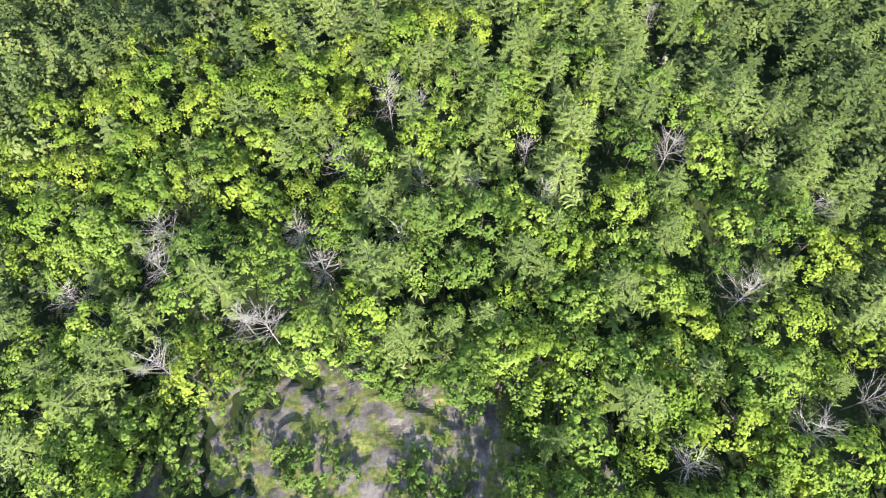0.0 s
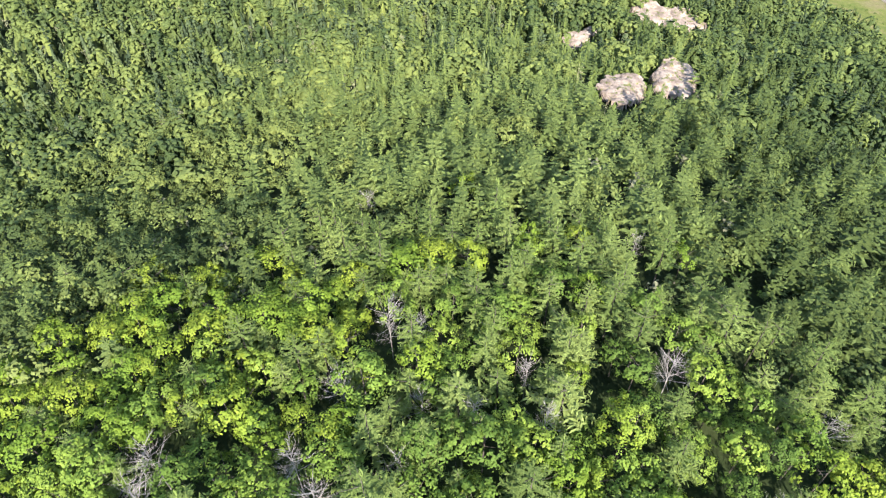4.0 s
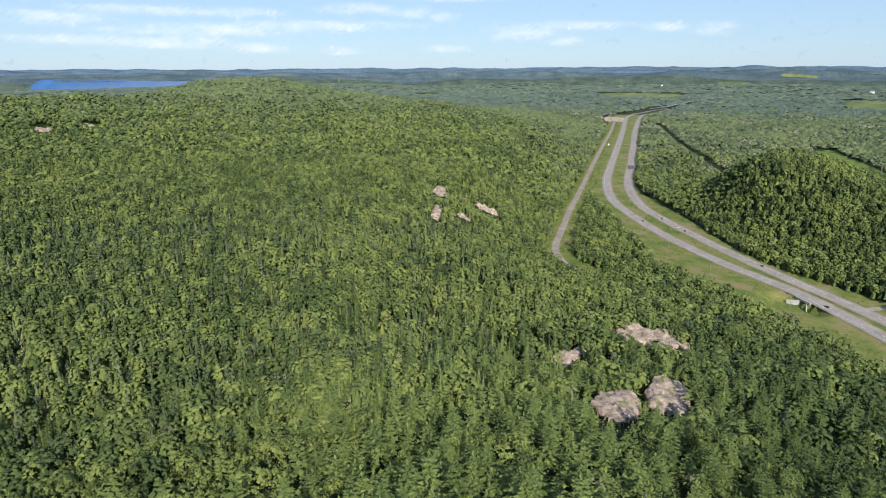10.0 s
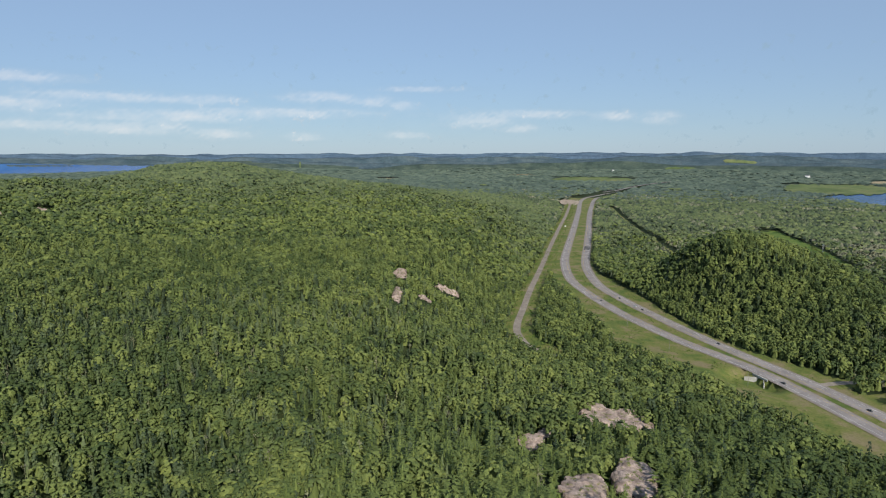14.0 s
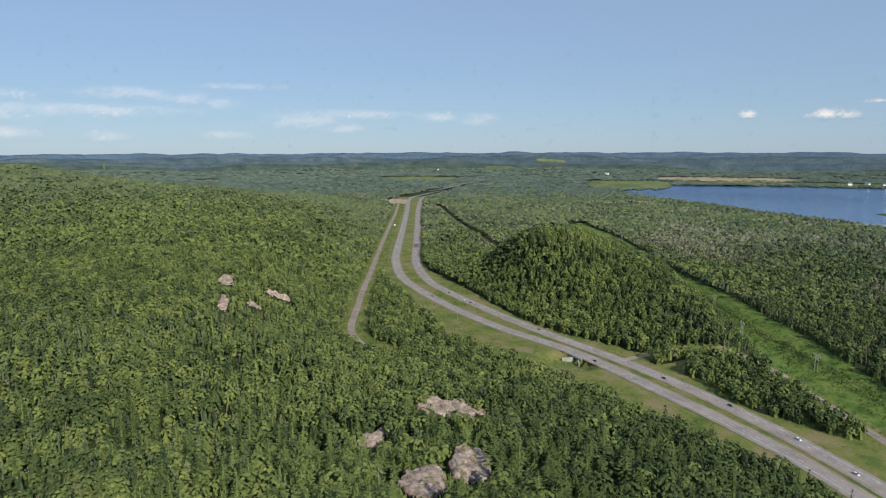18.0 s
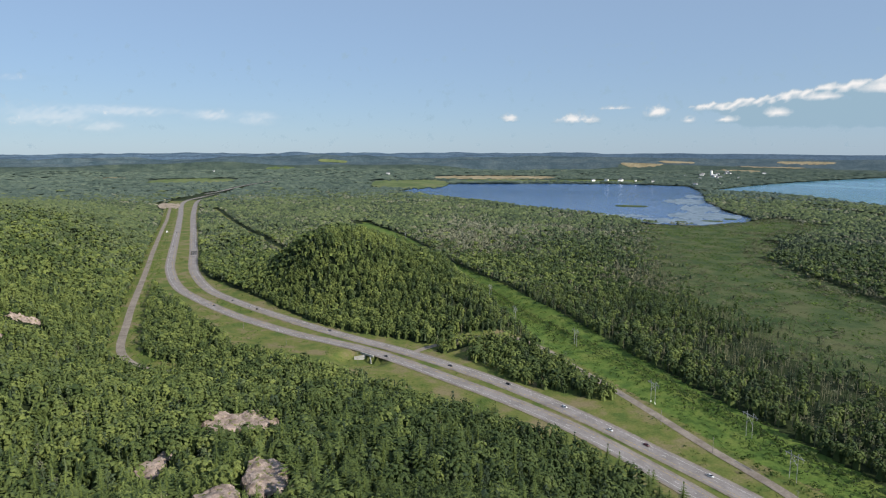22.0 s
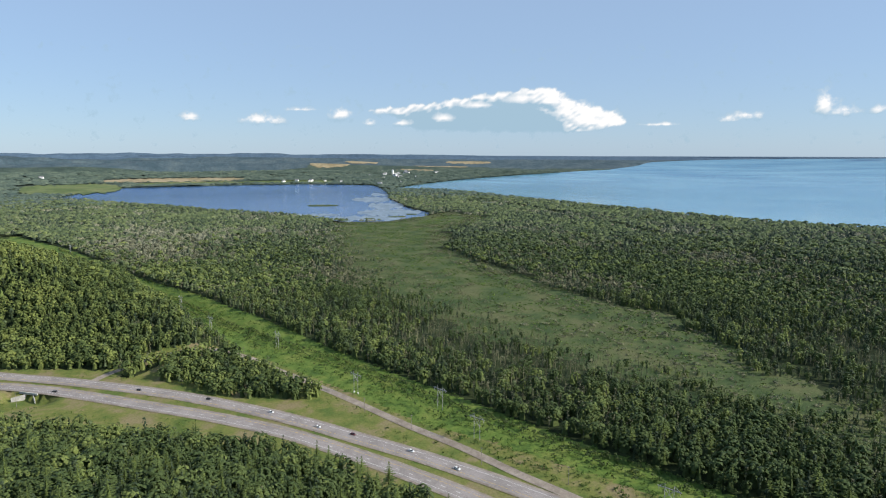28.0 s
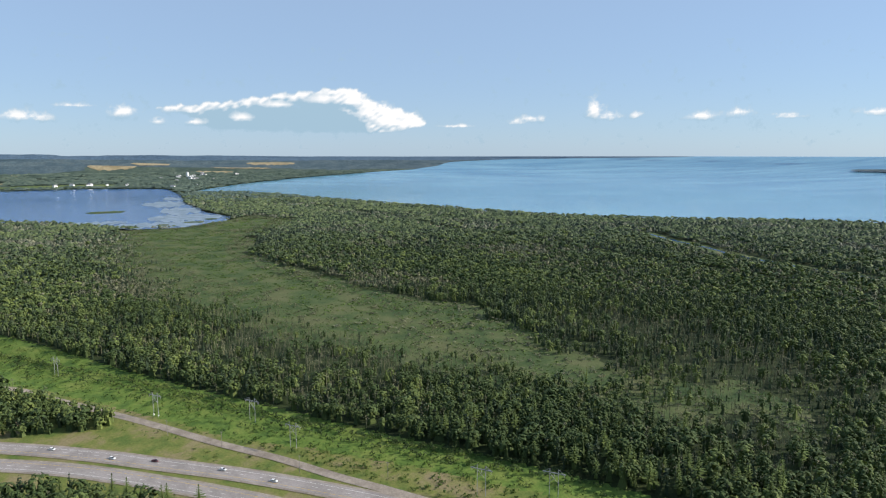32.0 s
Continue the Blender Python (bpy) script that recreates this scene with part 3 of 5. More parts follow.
def tree_kind(key, name, crown, bark, count, label, category="tree"):
    """Variants of one kind: pairs of meshes (trunk, crown)."""
    out = []
    for k in range(count):
        h, w, tr, cr = crown(k)
        tm = mesh_of("trunk", *merge(tr), [bark])
        cm = mesh_of("crown", *cr[:2], [cr[2]]) if cr else None
        out.append((tm, cm, h, w))
    KINDS[key] = (name, out, label, category)


def maple_variant(k):
    h, w = 14 + 2.0 * (k % 3), 8.2 + 1.1 * (k % 4)
    v, f = broadleaf_crown(rng, h, w, 40, 27, 0.60, 0.13)
    return h, w, trunk_parts(rng, h, 0.2, 7, w * 0.42), (v, f, M_MAPLE)


def pine_variant(k):
    h, w = 17 + 2.5 * (k % 3), 8.0 + 0.9 * (k % 4)
    v, f = pine_crown(rng, h, w, 10, 6, 13)
    return h, w, trunk_parts(rng, h, 0.24, 6, w * 0.4), (v, f, M_PINE)


def spruce_variant(k):
    h, w = 13 + 2.5 * (k % 3), 3.4 + 0.5 * (k % 3)
    v, f = spruce_crown(rng, h, w, 15, 7, 3)
    return h, w, trunk_parts(rng, h, 0.16, 3, w * 0.3), (v, f, M_SPRUCE)


def snag_variant(k):
    h = 15 + 1.5 * (k % 3)
    return h, 4, snag_parts(rng, h, 0.13), None


tree_kind("maple", "maple_tree", maple_variant, M_BARK, 7, "leafy broadleaf tree with a bright green domed crown")
def bright_variant(k):
    h, w, tr, (v, f, m) = maple_variant(k)
    return h, w, tr, (v, f, M_BRIGHT)


tree_kind("bright", "maple_tree", bright_variant, M_BARK, 4, "leafy broadleaf tree with a yellow-green domed crown")
tree_kind("pine", "pine_tree", pine_variant, M_BARK, 6, "tall pine with feathery blue-green tiers")
tree_kind("spruce", "spruce_tree", spruce_variant, M_BARK, 4, "narrow dark spruce with a pointed crown")
tree_kind("snag", "dead_tree", snag_variant, M_DEAD, 4, "bare bleached dead tree with silvery branches")


def plant(key, k, x, y, z, turn, scale, squash=1.0):
    name, variants, label, category = KINDS[key]
    tm, cm, h, w = variants[k % len(variants)]
    base = new(name)
    base.matrix_world = pose(x, y, z, 0, 0, turn) @ Matrix.Diagonal((scale * squash, scale * squash, scale, 1))
    part("trunk", tm, base)
    if cm:
        part("crown", cm, base)
    return tagged(base, label, category, "forest trees")


def open_ground(x, y):
    """Where no tree stands."""
    x, y = np.ravel(x), np.ravel(y)
    out = verge(x, y) | meadow(x, y) | inside(MARSH, x + 34 * wave(x, y, 75, 61) + 12 * wave(x, y, 28, 62), y + 34 * wave(x, y, 75, 63))
    out |= between(LAKE_NEAR, LAKE_FAR, x, y) | between(BAY_NEAR, BAY_FAR, x, y)
    fd, fs = nearest(FRONTAGE[::2], x, y, 60)
    out |= fd < np.where(fs > 0, 20, 13) * smooth(572, 612, y)
    out |= nearest(GRAVEL[::2], x, y, 60)[0] < 7
    out |= nearest(ROAD_ON[::2], x, y, 90)[0] < 25
    out |= nearest(NEAR_LANE[::2], x, y, 60)[0] < 13
    out |= nearest(FAR_LANE[::2], x, y, 60)[0] < 10
    # a line corridor, cleared wide so bare dark floor stands in for its shadow
    out |= nearest(LINE_CUT[::2], x, y, 60)[0] < 12
    out |= (nearest(WOODROAD, x, y, 90)[0] < 13) | (nearest(CREEK, x, y, 90)[0] < 27 + 14 * wave(x, y, 50, 71))
    out |= ((x + 20) / 28) ** 2 + ((y + 3) / 10) ** 2 < 1
    d = np.maximum(np.hypot(x, y), 1)
    for cx, cy, rx, ry, turn, h in OUTCROPS:
        for ahead in ((0, 4) if cy > 60 else (0,)):
            out |= hill(x * (1 + ahead / d), y * (1 + ahead / d), cx, cy, turn, ry, rx, 1) > 0.62
    a, d = np.degrees(np.arctan2(x, y)), np.hypot(x, y)
    for a0, a1, d0, d1, kind, label in FIELDS:
        out |= (a > a0) & (a < a1) & (d > d0 - 15) & (d < d1 + 5)
    out |= (a > 15.2) & (a < 17.1) & (d > 2330) & (d < 2690)
    isl = inside(ISLAND, x, y)
    south = (nearest(GRAVEL[::2], x, y, 120)[1] < 0) & (y < 470) & (x > 340) & (nearest(FAR_LANE[::2], x, y, 160)[0] < 70)
    return (out | (south & ~isl)) & ~isl


def scatter(r0, r1, a0, a1, spacing, seed):
    """Jittered tree places over a ring sector, spacing given by distance."""
    g = np.random.RandomState(seed)
    X, Y = [], []
    r = r0
    while r < r1:
        s = spacing(r)
        n = max(1, int(radians(a1 - a0) * r / s))
        a = radians(a0) + (np.arange(n) + g.uniform(-0.42, 0.42, n) + g.uniform()) * s / r
        rr = r + g.uniform(-0.42, 0.42, n) * s
        X.append(rr * np.sin(a))
        Y.append(rr * np.cos(a))
        r += s
    x, y = np.concatenate(X), np.concatenate(Y)
    ok = ~open_ground(x, y)
    return x[ok], y[ok]


MARSH_RIM = spline([(500, -190), (545, -60), (590, 26), (622, 132), (658, 203), (709, 270), (766, 366), (919, 534), (1121, 705), (1400, 900)], 15)


def thicket(x, y):
    """How far the low grey brush at the near side of the marsh has its way, from 0 to 1."""
    d = nearest(MARSH_RIM, x, y, 300)[0]
    return smooth(90, 15, d + 30 * wave(x, y, 90, 27)) * smooth(40, 20, height(x, y))


patch("marsh", (420, 2000, -300, 1020), 7, lambda x, y: inside(MARSH, x, y) | (thicket(x, y) > 0.7), 0.15, M_MARSH, "flat green sedge marsh with low brush beside the lake", "marsh")


def share(x, y):
    """The chance of pine, spruce and dead or grey trees at plan points; the rest is broadleaf."""
    r, a = np.hypot(x, y), np.degrees(np.arctan2(x, y))
    w1, w2 = wave(x, y, 130, 21), wave(x, y, 300, 22)
    knoll = np.exp(-((x - 40) ** 2 + (y - 170) ** 2) / (2 * 110.0 ** 2))
    pine = np.clip(0.22 + 0.25 * w1 + 0.55 * knoll * smooth(45, 110, r), 0, 0.9)
    pine = pine * (1 - 0.65 * smooth(330, 480, r)) * (0.3 + 0.7 * smooth(-75, -5, x))
    valley = smooth(240, 380, r) * smooth(800, 600, r) * smooth(14, 0, a)
    spruce = np.clip((0.16 + 0.14 * w2) * smooth(180, 300, r) + 0.30 * valley, 0, 0.8)
    low = smooth(380, 520, x) * smooth(40, 20, height(x, y))
    grey = low * np.clip(0.2 + 0.5 * wave(x, y, 260, 23), 0, 0.8)
    brush = np.exp(-((x - 610) / 110) ** 2 - ((y - 190) / 130) ** 2) + np.exp(-((x - 450) / 90) ** 2 - ((y + 170) / 90) ** 2) + np.exp(-((x - 1050) / 260) ** 2 - ((y - 1100) / 200) ** 2)
    grey = np.clip(grey + 0.75 * brush + 0.45 * thicket(x, y) * (0.8 + 0.5 * wave(x, y, 70, 28)) + 0.07 * valley + 0.025 * smooth(600, 300, r), 0, 0.85)
    spruce = np.maximum(spruce, low * np.clip(0.48 + 0.3 * wave(x, y, 300, 24), 0, 0.8))
    rest = np.clip(1 - grey, 0.1, 1)
    return pine * (1 - 0.6 * low) * rest, spruce * rest, grey


# the trees that the camera passes nearest, one by one: first those that stand out
DEAD = [(-52.2, 56.7), (-51.9, 49.1), (-35.0, 38.1), (-4.9, 90.3), (-11.1, 89.8), (77.2, 65.0), (48.1, 77.1), (-66.8, 43.5), (57.6, 44.8),
        (-47.0, 29.4), (-29.7, 35.5), (-21.8, 48.2), (-26.8, 55.9), (20.2, 65.8), (6.3, 67.7), (39.3, 13.4), (63.3, 19.1), (77.1, 25.3)]
PINES = [(-57.1, 26.4), (-66.3, 28.9), (-60.4, 22.7), (-12.4, 45.9), (-13.6, 61.2), (11.7, 74.4), (3.2, 70.2), (-54.3, 39.0), (-40.0, 43.5),
         (43.0, 85.4), (14.8, 50.1), (61.5, 99.2), (46.1, 29.3), (24.3, 70.9), (34.1, 108.3), (-96.1, 114.8), (-81.7, 115.2), (43.4, 101.1),
         (44.5, 57.5), (63.7, 87.3), (81.3, 79.8), (-66.6, 16.6), (32.5, 44.6), (-63.3, 47.8), (-77.9, 39.4)]
BRIGHT = [(-7.7, 112.4), (-1.0, 115.1), (7.0, 111.5), (-41.0, 96.6), (-66.2, 73.5), (-52.0, 91.1), (-42.1, 79.5), (-66.0, 103.1), (67.5, 41.1),
          (40.5, 18.6), (22.6, 51.7), (-4.8, 79.5), (47.8, 20.5), (36.4, 24.2), (54.3, 15.1), (-80.3, 63.8), (-30.7, 98.9), (-20.0, 94.0),
          (-92.0, 79.5), (79.4, 54.6), (70.4, 53.9), (-40.5, 27.3)]
pick = np.random.RandomState(5)
counts = dict(maple=0, bright=0, pine=0, spruce=0, snag=0)
taken = []
for key, spots in (("snag", DEAD), ("pine", PINES), ("bright", BRIGHT)):
    for x, y in spots:
        counts[key] += 1
        taken.append((x, y))
        plant(key, pick.randint(20), x, y, float(height(x, y)), pick.uniform(0, 360), pick.uniform(0.92, 1.15), pick.uniform(0.95, 1.15))
taken = np.array(taken)
nx, ny = scatter(4, 62, -180, 180, lambda r: 6.1, 30)
mx, my = scatter(62, 112, -100, 100, lambda r: 6.3, 31)
wx, wy = scatter(112, 150, -64, 76, lambda r: 6.6, 29)
mx, my = np.concatenate([mx, wx]), np.concatenate([my, wy])
nx, ny = np.concatenate([nx, mx]), np.concatenate([ny, my])
free = np.min(np.hypot(nx[:, None] - taken[:, 0], ny[:, None] - taken[:, 1]) - np.where(np.arange(len(taken)) < len(DEAD), 1.6, 0), 1) > 4.2
nx, ny = nx[free], ny[free]
order = np.argsort(np.hypot(nx, ny - 45))
nx, ny = nx[order], ny[order]
keep = (np.random.RandomState(44).uniform(size=len(nx)) > 0.28) | (np.degrees(np.arctan2(nx, ny)) < 20) | (np.hypot(nx, ny) < 70)
nx, ny = nx[keep], ny[keep]
nz = height(nx, ny)
pp, ps, pg = share(nx, ny)
sunny = np.exp(-((nx + 60) ** 2 + (ny - 80) ** 2) / 2 / 26.0 ** 2) + np.exp(-((nx - 50) ** 2 + (ny - 28) ** 2) / 2 / 20.0 ** 2) + 0.8 * np.exp(-((nx + 40) ** 2 + (ny - 112) ** 2) / 2 / 32.0 ** 2)
left_over = []
for i in range(len(nx)):
    u = pick.uniform()
    key = "snag" if u < 0.008 else "pine" if u < 0.008 + pp[i] else "spruce" if u < 0.008 + pp[i] + ps[i] * 0.3 else "maple"
    if key == "maple" and pick.uniform() < 0.05 + 0.42 * sunny[i]:
        key = "bright"
    s, turn, k, q = pick.uniform(0.74, 1.08), pick.uniform(0, 360), pick.randint(20), pick.uniform(0.85, 1.15)
    if counts[key] >= dict(maple=200, bright=110, pine=170).get(key, 290):
        left_over.append(i)
        continue
    counts[key] += 1
    plant(key, k, nx[i], ny[i], nz[i], turn, s, q)


def stature(x, y):
    """Trees just before the outcrops stay small."""
    d = np.maximum(np.hypot(x, y), 1)
    small = 1 - 0.3 * thicket(x, y) * (np.hypot(x, y) < 1600)
    for cx, cy, rx, ry, turn, h in OUTCROPS[1:]:
        for ahead in (7, 12, 17, 22, 27, 32, 37):
            small = np.where(hill(x * (1 + ahead / d), y * (1 + ahead / d), cx, cy, turn, ry, rx, 1) > 0.55, np.minimum(small, 0.14 + 0.016 * ahead), small)
    return small


# the forest beyond, joined
def forest(name, templates, x, y, material, label, seed, scale=None, tone_shift=None, tall=(0.72, 1.22), wide=(0.85, 1.25)):
    """One joined mesh of many trees, taken in turn from the templates."""
    if len(x) == 0:
        return
    g = np.random.RandomState(seed)
    z = height(x, y)
    V, F, T, n = [], [], [], 0
    which = g.randint(len(templates), size=len(x))
    scale = np.ones(len(x)) if scale is None else scale
    small = stature(x, y)
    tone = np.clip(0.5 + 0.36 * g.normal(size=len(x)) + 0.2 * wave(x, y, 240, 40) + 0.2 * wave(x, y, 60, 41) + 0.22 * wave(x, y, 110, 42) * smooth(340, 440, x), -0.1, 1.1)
    # tone also carries painted light: brighter round the point opposite the sun
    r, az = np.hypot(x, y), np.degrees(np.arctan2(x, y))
    # and painted shade: darker on the right slope and in the side-lit right woods
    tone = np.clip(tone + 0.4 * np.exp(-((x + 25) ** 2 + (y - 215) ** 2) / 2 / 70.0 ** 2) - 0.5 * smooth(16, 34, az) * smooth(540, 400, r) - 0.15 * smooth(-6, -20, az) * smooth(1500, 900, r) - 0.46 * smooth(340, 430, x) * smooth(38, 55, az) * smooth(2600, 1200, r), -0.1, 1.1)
    if tone_shift is not None:
        tone = np.clip(tone + tone_shift, 0, 1)
    for k, (tv, tf) in enumerate(templates):
        j = np.nonzero(which == k)[0]
        if not len(j):
            continue
        a, s, q = g.uniform(0, 6.283, len(j)), scale[j] * g.uniform(*tall, len(j)) * small[j], g.uniform(*wide, len(j))
        c, sn = np.cos(a)[:, None], np.sin(a)[:, None]
        vx = (tv[:, 0] * c - tv[:, 1] * sn) * (s * q)[:, None] + x[j, None]
        vy = (tv[:, 0] * sn + tv[:, 1] * c) * (s * q)[:, None] + y[j, None]
        vz = tv[:, 2] * s[:, None] / np.maximum(1, (scale[j] ** 0.75))[:, None] + z[j, None]
        V.append(np.stack(far(vx, vy, vz), -1).reshape(-1, 3))
        F.append((tf[None] + (np.arange(len(j)) * len(tv))[:, None, None] + n).reshape(-1, tf.shape[1]))
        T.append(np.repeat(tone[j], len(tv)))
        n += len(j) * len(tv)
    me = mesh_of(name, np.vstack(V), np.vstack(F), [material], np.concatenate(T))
    return tagged(new(name, me), label, "trees", kind="stuff")


g = np.random.RandomState(77)
NEXT = dict(maple=[broadleaf_crown(g, 12.5 + 1.0 * k, 8.2 + 0.7 * k, 30, 11, 0.85, 0.16) for k in range(5)],
            pine=[pine_crown(g, 15.5 + 1.6 * k, 9.0, 9, 5, 3) for k in range(6)],
            spruce=[spruce_crown(g, 13 + 2 * k, 4.0, 10, 5, 1) for k in range(3)],
            grey=[broadleaf_crown(g, 12 + 2 * k, 5.0, 16, 4, 0.9) for k in range(3)])


def dome(h, w, low, rings, sides, jag=0.2):
    """A lumpy closed crown from its lowest leaves up to the tip, as triangles."""
    V, F = [(g.normal() * w * 0.04, g.normal() * w * 0.04, h)], []
    for i in range(rings):
        t = (i + 1) / rings
        r = w / 2 * math.sin(min(t * 2.3, 1.9))
        z = h - (h - h * low) * (1 - math.cos(t * math.pi / 2)) ** 1.25
        for k in range(sides):
            a = (k + 0.5 * (i % 2)) * 6.283 / sides
            q = r * g.uniform(1 - jag, 1 + jag)
            V.append((q * math.cos(a), q * math.sin(a), z + g.uniform(-jag, jag) * h * 0.12))
    for k in range(sides):
        F.append((0, 1 + k, 1 + (k + 1) % sides))
        for i in range(rings - 1):
            a, b = 1 + i * sides, 1 + (i + 1) * sides
            F += [(a + k, b + k, b + (k + 1) % sides), (a + k, b + (k + 1) % sides, a + (k + 1) % sides)]
    return np.array(V), np.array(F)


def spire(h, w, low, skirts, sides):
    """A conifer of stacked ragged skirts, as triangles."""
    V, F = [], []
    for i in range(skirts):
        t0, t1 = i / skirts, (i + 1) / skirts
        n = len(V)
        top = h * (1 - (1 - low) * max(0, t0 - 0.12))
        V.append((0, 0, top))
        for k in range(sides):
            a = (k + g.uniform(-0.25, 0.25)) * 6.283 / sides
            q = w / 2 * t1 ** 0.8 * g.uniform(0.6, 1.25)
            V.append((q * math.cos(a), q * math.sin(a), h * (1 - (1 - low) * t1) + g.uniform(-0.04, 0.03) * h))
        F += [(n, n + 1 + k, n + 1 + (k + 1) % sides) for k in range(sides)]
    return np.array(V), np.array(F)


def halves(q):
    """Quads as triangles."""
    v, f = q
    return v, np.vstack([f[:, (0, 1, 2)], f[:, (0, 2, 3)]])


def clumpy(h, w, low, clumps, sides, size, pointed=0.0):
    """A crown of ragged leafy clumps over a core: each clump a small broken cap of triangles."""
    V, F = [], []
    mid, half = h * (1 + low) / 2, h * (1 - low) / 2
    for i in range(clumps):
        t = 1 - (i + g.uniform(0.1, 0.9)) / clumps * 1.45
        a = i * 2.4 + g.uniform(-0.5, 0.5)
        q = math.sqrt(max(0.0, 1 - t * t)) if t > 0 else 1.0
        d = np.array([q * math.cos(a), q * math.sin(a), max(t, -0.2)])
        k = g.uniform(0.72, 1.05)
        wide = w / 2 * (1 - pointed * max(0, t))
        c = np.array([d[0] * wide * k, d[1] * wide * k, mid + t * half * k])
        n = np.array([d[0], d[1], d[2] * 0.85 + 0.2])
        n /= np.linalg.norm(n)
        u = np.cross(n, (0.3, 0.2, 1.0) if abs(n[2]) < 0.9 else (1.0, 0.1, 0))
        u /= np.linalg.norm(u)
        b = np.cross(n, u)
        s = size * g.uniform(0.75, 1.3)
        m = len(V)
        V.append(c + n * s * g.uniform(0.22, 0.5))
        a0 = g.uniform(0, 6.28)
        for e in range(sides):
            r, ang = s * g.uniform(0.6, 1.25), a0 + (e + g.uniform(-0.25, 0.25)) * 6.283 / sides
            V.append(c + (u * math.cos(ang) + b * math.sin(ang)) * r - n * s * g.uniform(0.0, 0.35))
        F += [(m, m + 1 + e, m + 1 + (e + 1) % sides) for e in range(sides)]
    return np.array(V), np.array(F)


def leafy(h, w, clumps, sides, size, cards, leaf, low=0.2, pointed=0.0):
    """Clumps with some loose leaf sprays round them."""
    parts = [clumpy(h * 0.97, w * 0.92, low, clumps, sides, size, pointed), spire(h * 0.86, w * 0.62, 0.0, 1, 5)]
    if cards:
        parts.append(halves(broadleaf_crown(g, h, w, cards, 2, leaf, 0.3)))
    return merge(parts)


MID = dict(maple=[leafy(11.5 + 0.7 * k, 8.2 + 0.4 * k, 24, 5, 1.25, 6, 0.8) for k in range(7)],
           pine=[merge([spire(13 + 1.3 * k, 2.6, 0.1, 2, 5), halves(pine_crown(g, 14 + 1.3 * k, 7.4, 9, 5, 0))]) for k in range(5)],
           spruce=[spire(12 + 1.5 * k, 3.4, 0.12, 6, 6) for k in range(2)] + [leafy(11.5 + 1.2 * k, 3.2, 12, 4, 0.95, 5, 0.7, 0.15, 0.5) for k in range(5)],
           grey=[merge([halves(limb((0, 0, 0), (0, 0, 10 + 1.5 * k), 0.2, 0.07, 3)), halves(broadleaf_crown(g, 10.5 + 1.5 * k, 3.8, 12, 3, 0.65))]) for k in range(3)])
LOW = dict(maple=[leafy(9.6 + 0.5 * k, 7.0 + 0.3 * k, 12, 4, 1.5, 0, 1, 0.2, 0.2 * (k % 3)) for k in range(9)],
           pine=[merge([spire(10.5 + 0.7 * k, 4.4, 0.3, 2, 5), halves(pine_crown(g, 11 + 0.7 * k, 6.4, 4, 4, 0))]) for k in range(4)],
           spruce=[spire(9.8 + 1.0 * k, 3.4, 0.25, 4, 5) for k in range(2)] + [leafy(9.8 + 0.9 * k, 4.0, 9, 4, 1.2, 0, 1, 0.12, 0.6) for k in range(5)],
           grey=[merge([halves(limb((0, 0, 0), (0, 0, 7.4 + 0.9 * k), 0.3, 0.12, 3)), halves(broadleaf_crown(g, 7.0 + 0.9 * k, 3.4, 8, 2, 0.85))]) for k in range(4)])
FAR2 = dict(maple=[clumpy(9.0 + 0.4 * k, 7.6, 0.5, 4, 4, 2.7) for k in range(10)],
            pine=[spire(9 + 0.6 * k, 6.0, 0.4, 2, 5) for k in range(4)],
            spruce=[spire(9.6 + 0.9 * k, 5.2, 0.3, 2, 5) for k in range(3)],
            grey=[clumpy(7.0 + 0.6 * k, 4.6, 0.3, 4, 3, 1.8) for k in range(5)])
FARTREE = dict(maple=[dome(8.0 + 0.35 * k, 8.4, 0.6, 1, 6, 0.3) for k in range(8)],
               pine=[spire(8.6 + 0.5 * k, 7.0, 0.5, 1, 6) for k in range(4)],
               spruce=[spire(8.5 + 0.6 * k, 6.2, 0.45, 1, 6) for k in range(3)],
               grey=[dome(6 + 0.6 * k, 6.2, 0.4, 1, 5, 0.35) for k in range(4)])
NAMES = dict(maple=("broadleaf_woods", M_MAPLE_J, "dense broadleaf forest in many greens"),
             pine=("pine_woods", M_PINE_J, "feathery pines standing through the forest"),
             spruce=("spruce_woods", M_SPRUCE_J, "narrow spruces and young aspens in stands"),
             grey=("alder_thicket", M_GREY_J, "thin greyish alder and dead brush"))
FAR_NAMES = dict(maple=("broadleaf_woods", M_MAPLE_F, "far broadleaf forest in haze-greyed greens"),
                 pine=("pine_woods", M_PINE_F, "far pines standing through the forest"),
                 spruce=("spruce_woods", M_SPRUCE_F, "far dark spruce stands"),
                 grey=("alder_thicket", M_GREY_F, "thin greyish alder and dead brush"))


# one colour for every kind of tree, its blue-green being painted haze
M_LAST = foliage("farthest canopy blued with haze", (0.056, 0.080, 0.068), (0.074, 0.102, 0.086), (0.098, 0.126, 0.100), True, 0.1)
LAST_NAMES = {k: ("distant_woods", M_LAST, "distant mixed forest, blue-green with painted haze") for k in FAR_NAMES}


def woods(x, y, templates, seed, scale=None, names=NAMES):
    g = np.random.RandomState(seed)
    pp, ps, pg = share(x, y)
    u = g.uniform(size=len(x))
    key = np.where(u < pp, 1, np.where(u < pp + ps, 2, np.where(u < pp + ps + pg, 3, 0)))
    for i, kind in enumerate(("maple", "pine", "spruce", "grey")):
        j = key == i
        nm, m, label = names[kind]
        forest(nm, templates[kind], x[j], y[j], m, label, seed + i, None if scale is None else scale[j], None, *(((0.84, 1.14), (0.9, 1.4)) if kind == 'maple' and templates is not NEXT else ((0.72, 1.22), (0.85, 1.25))))


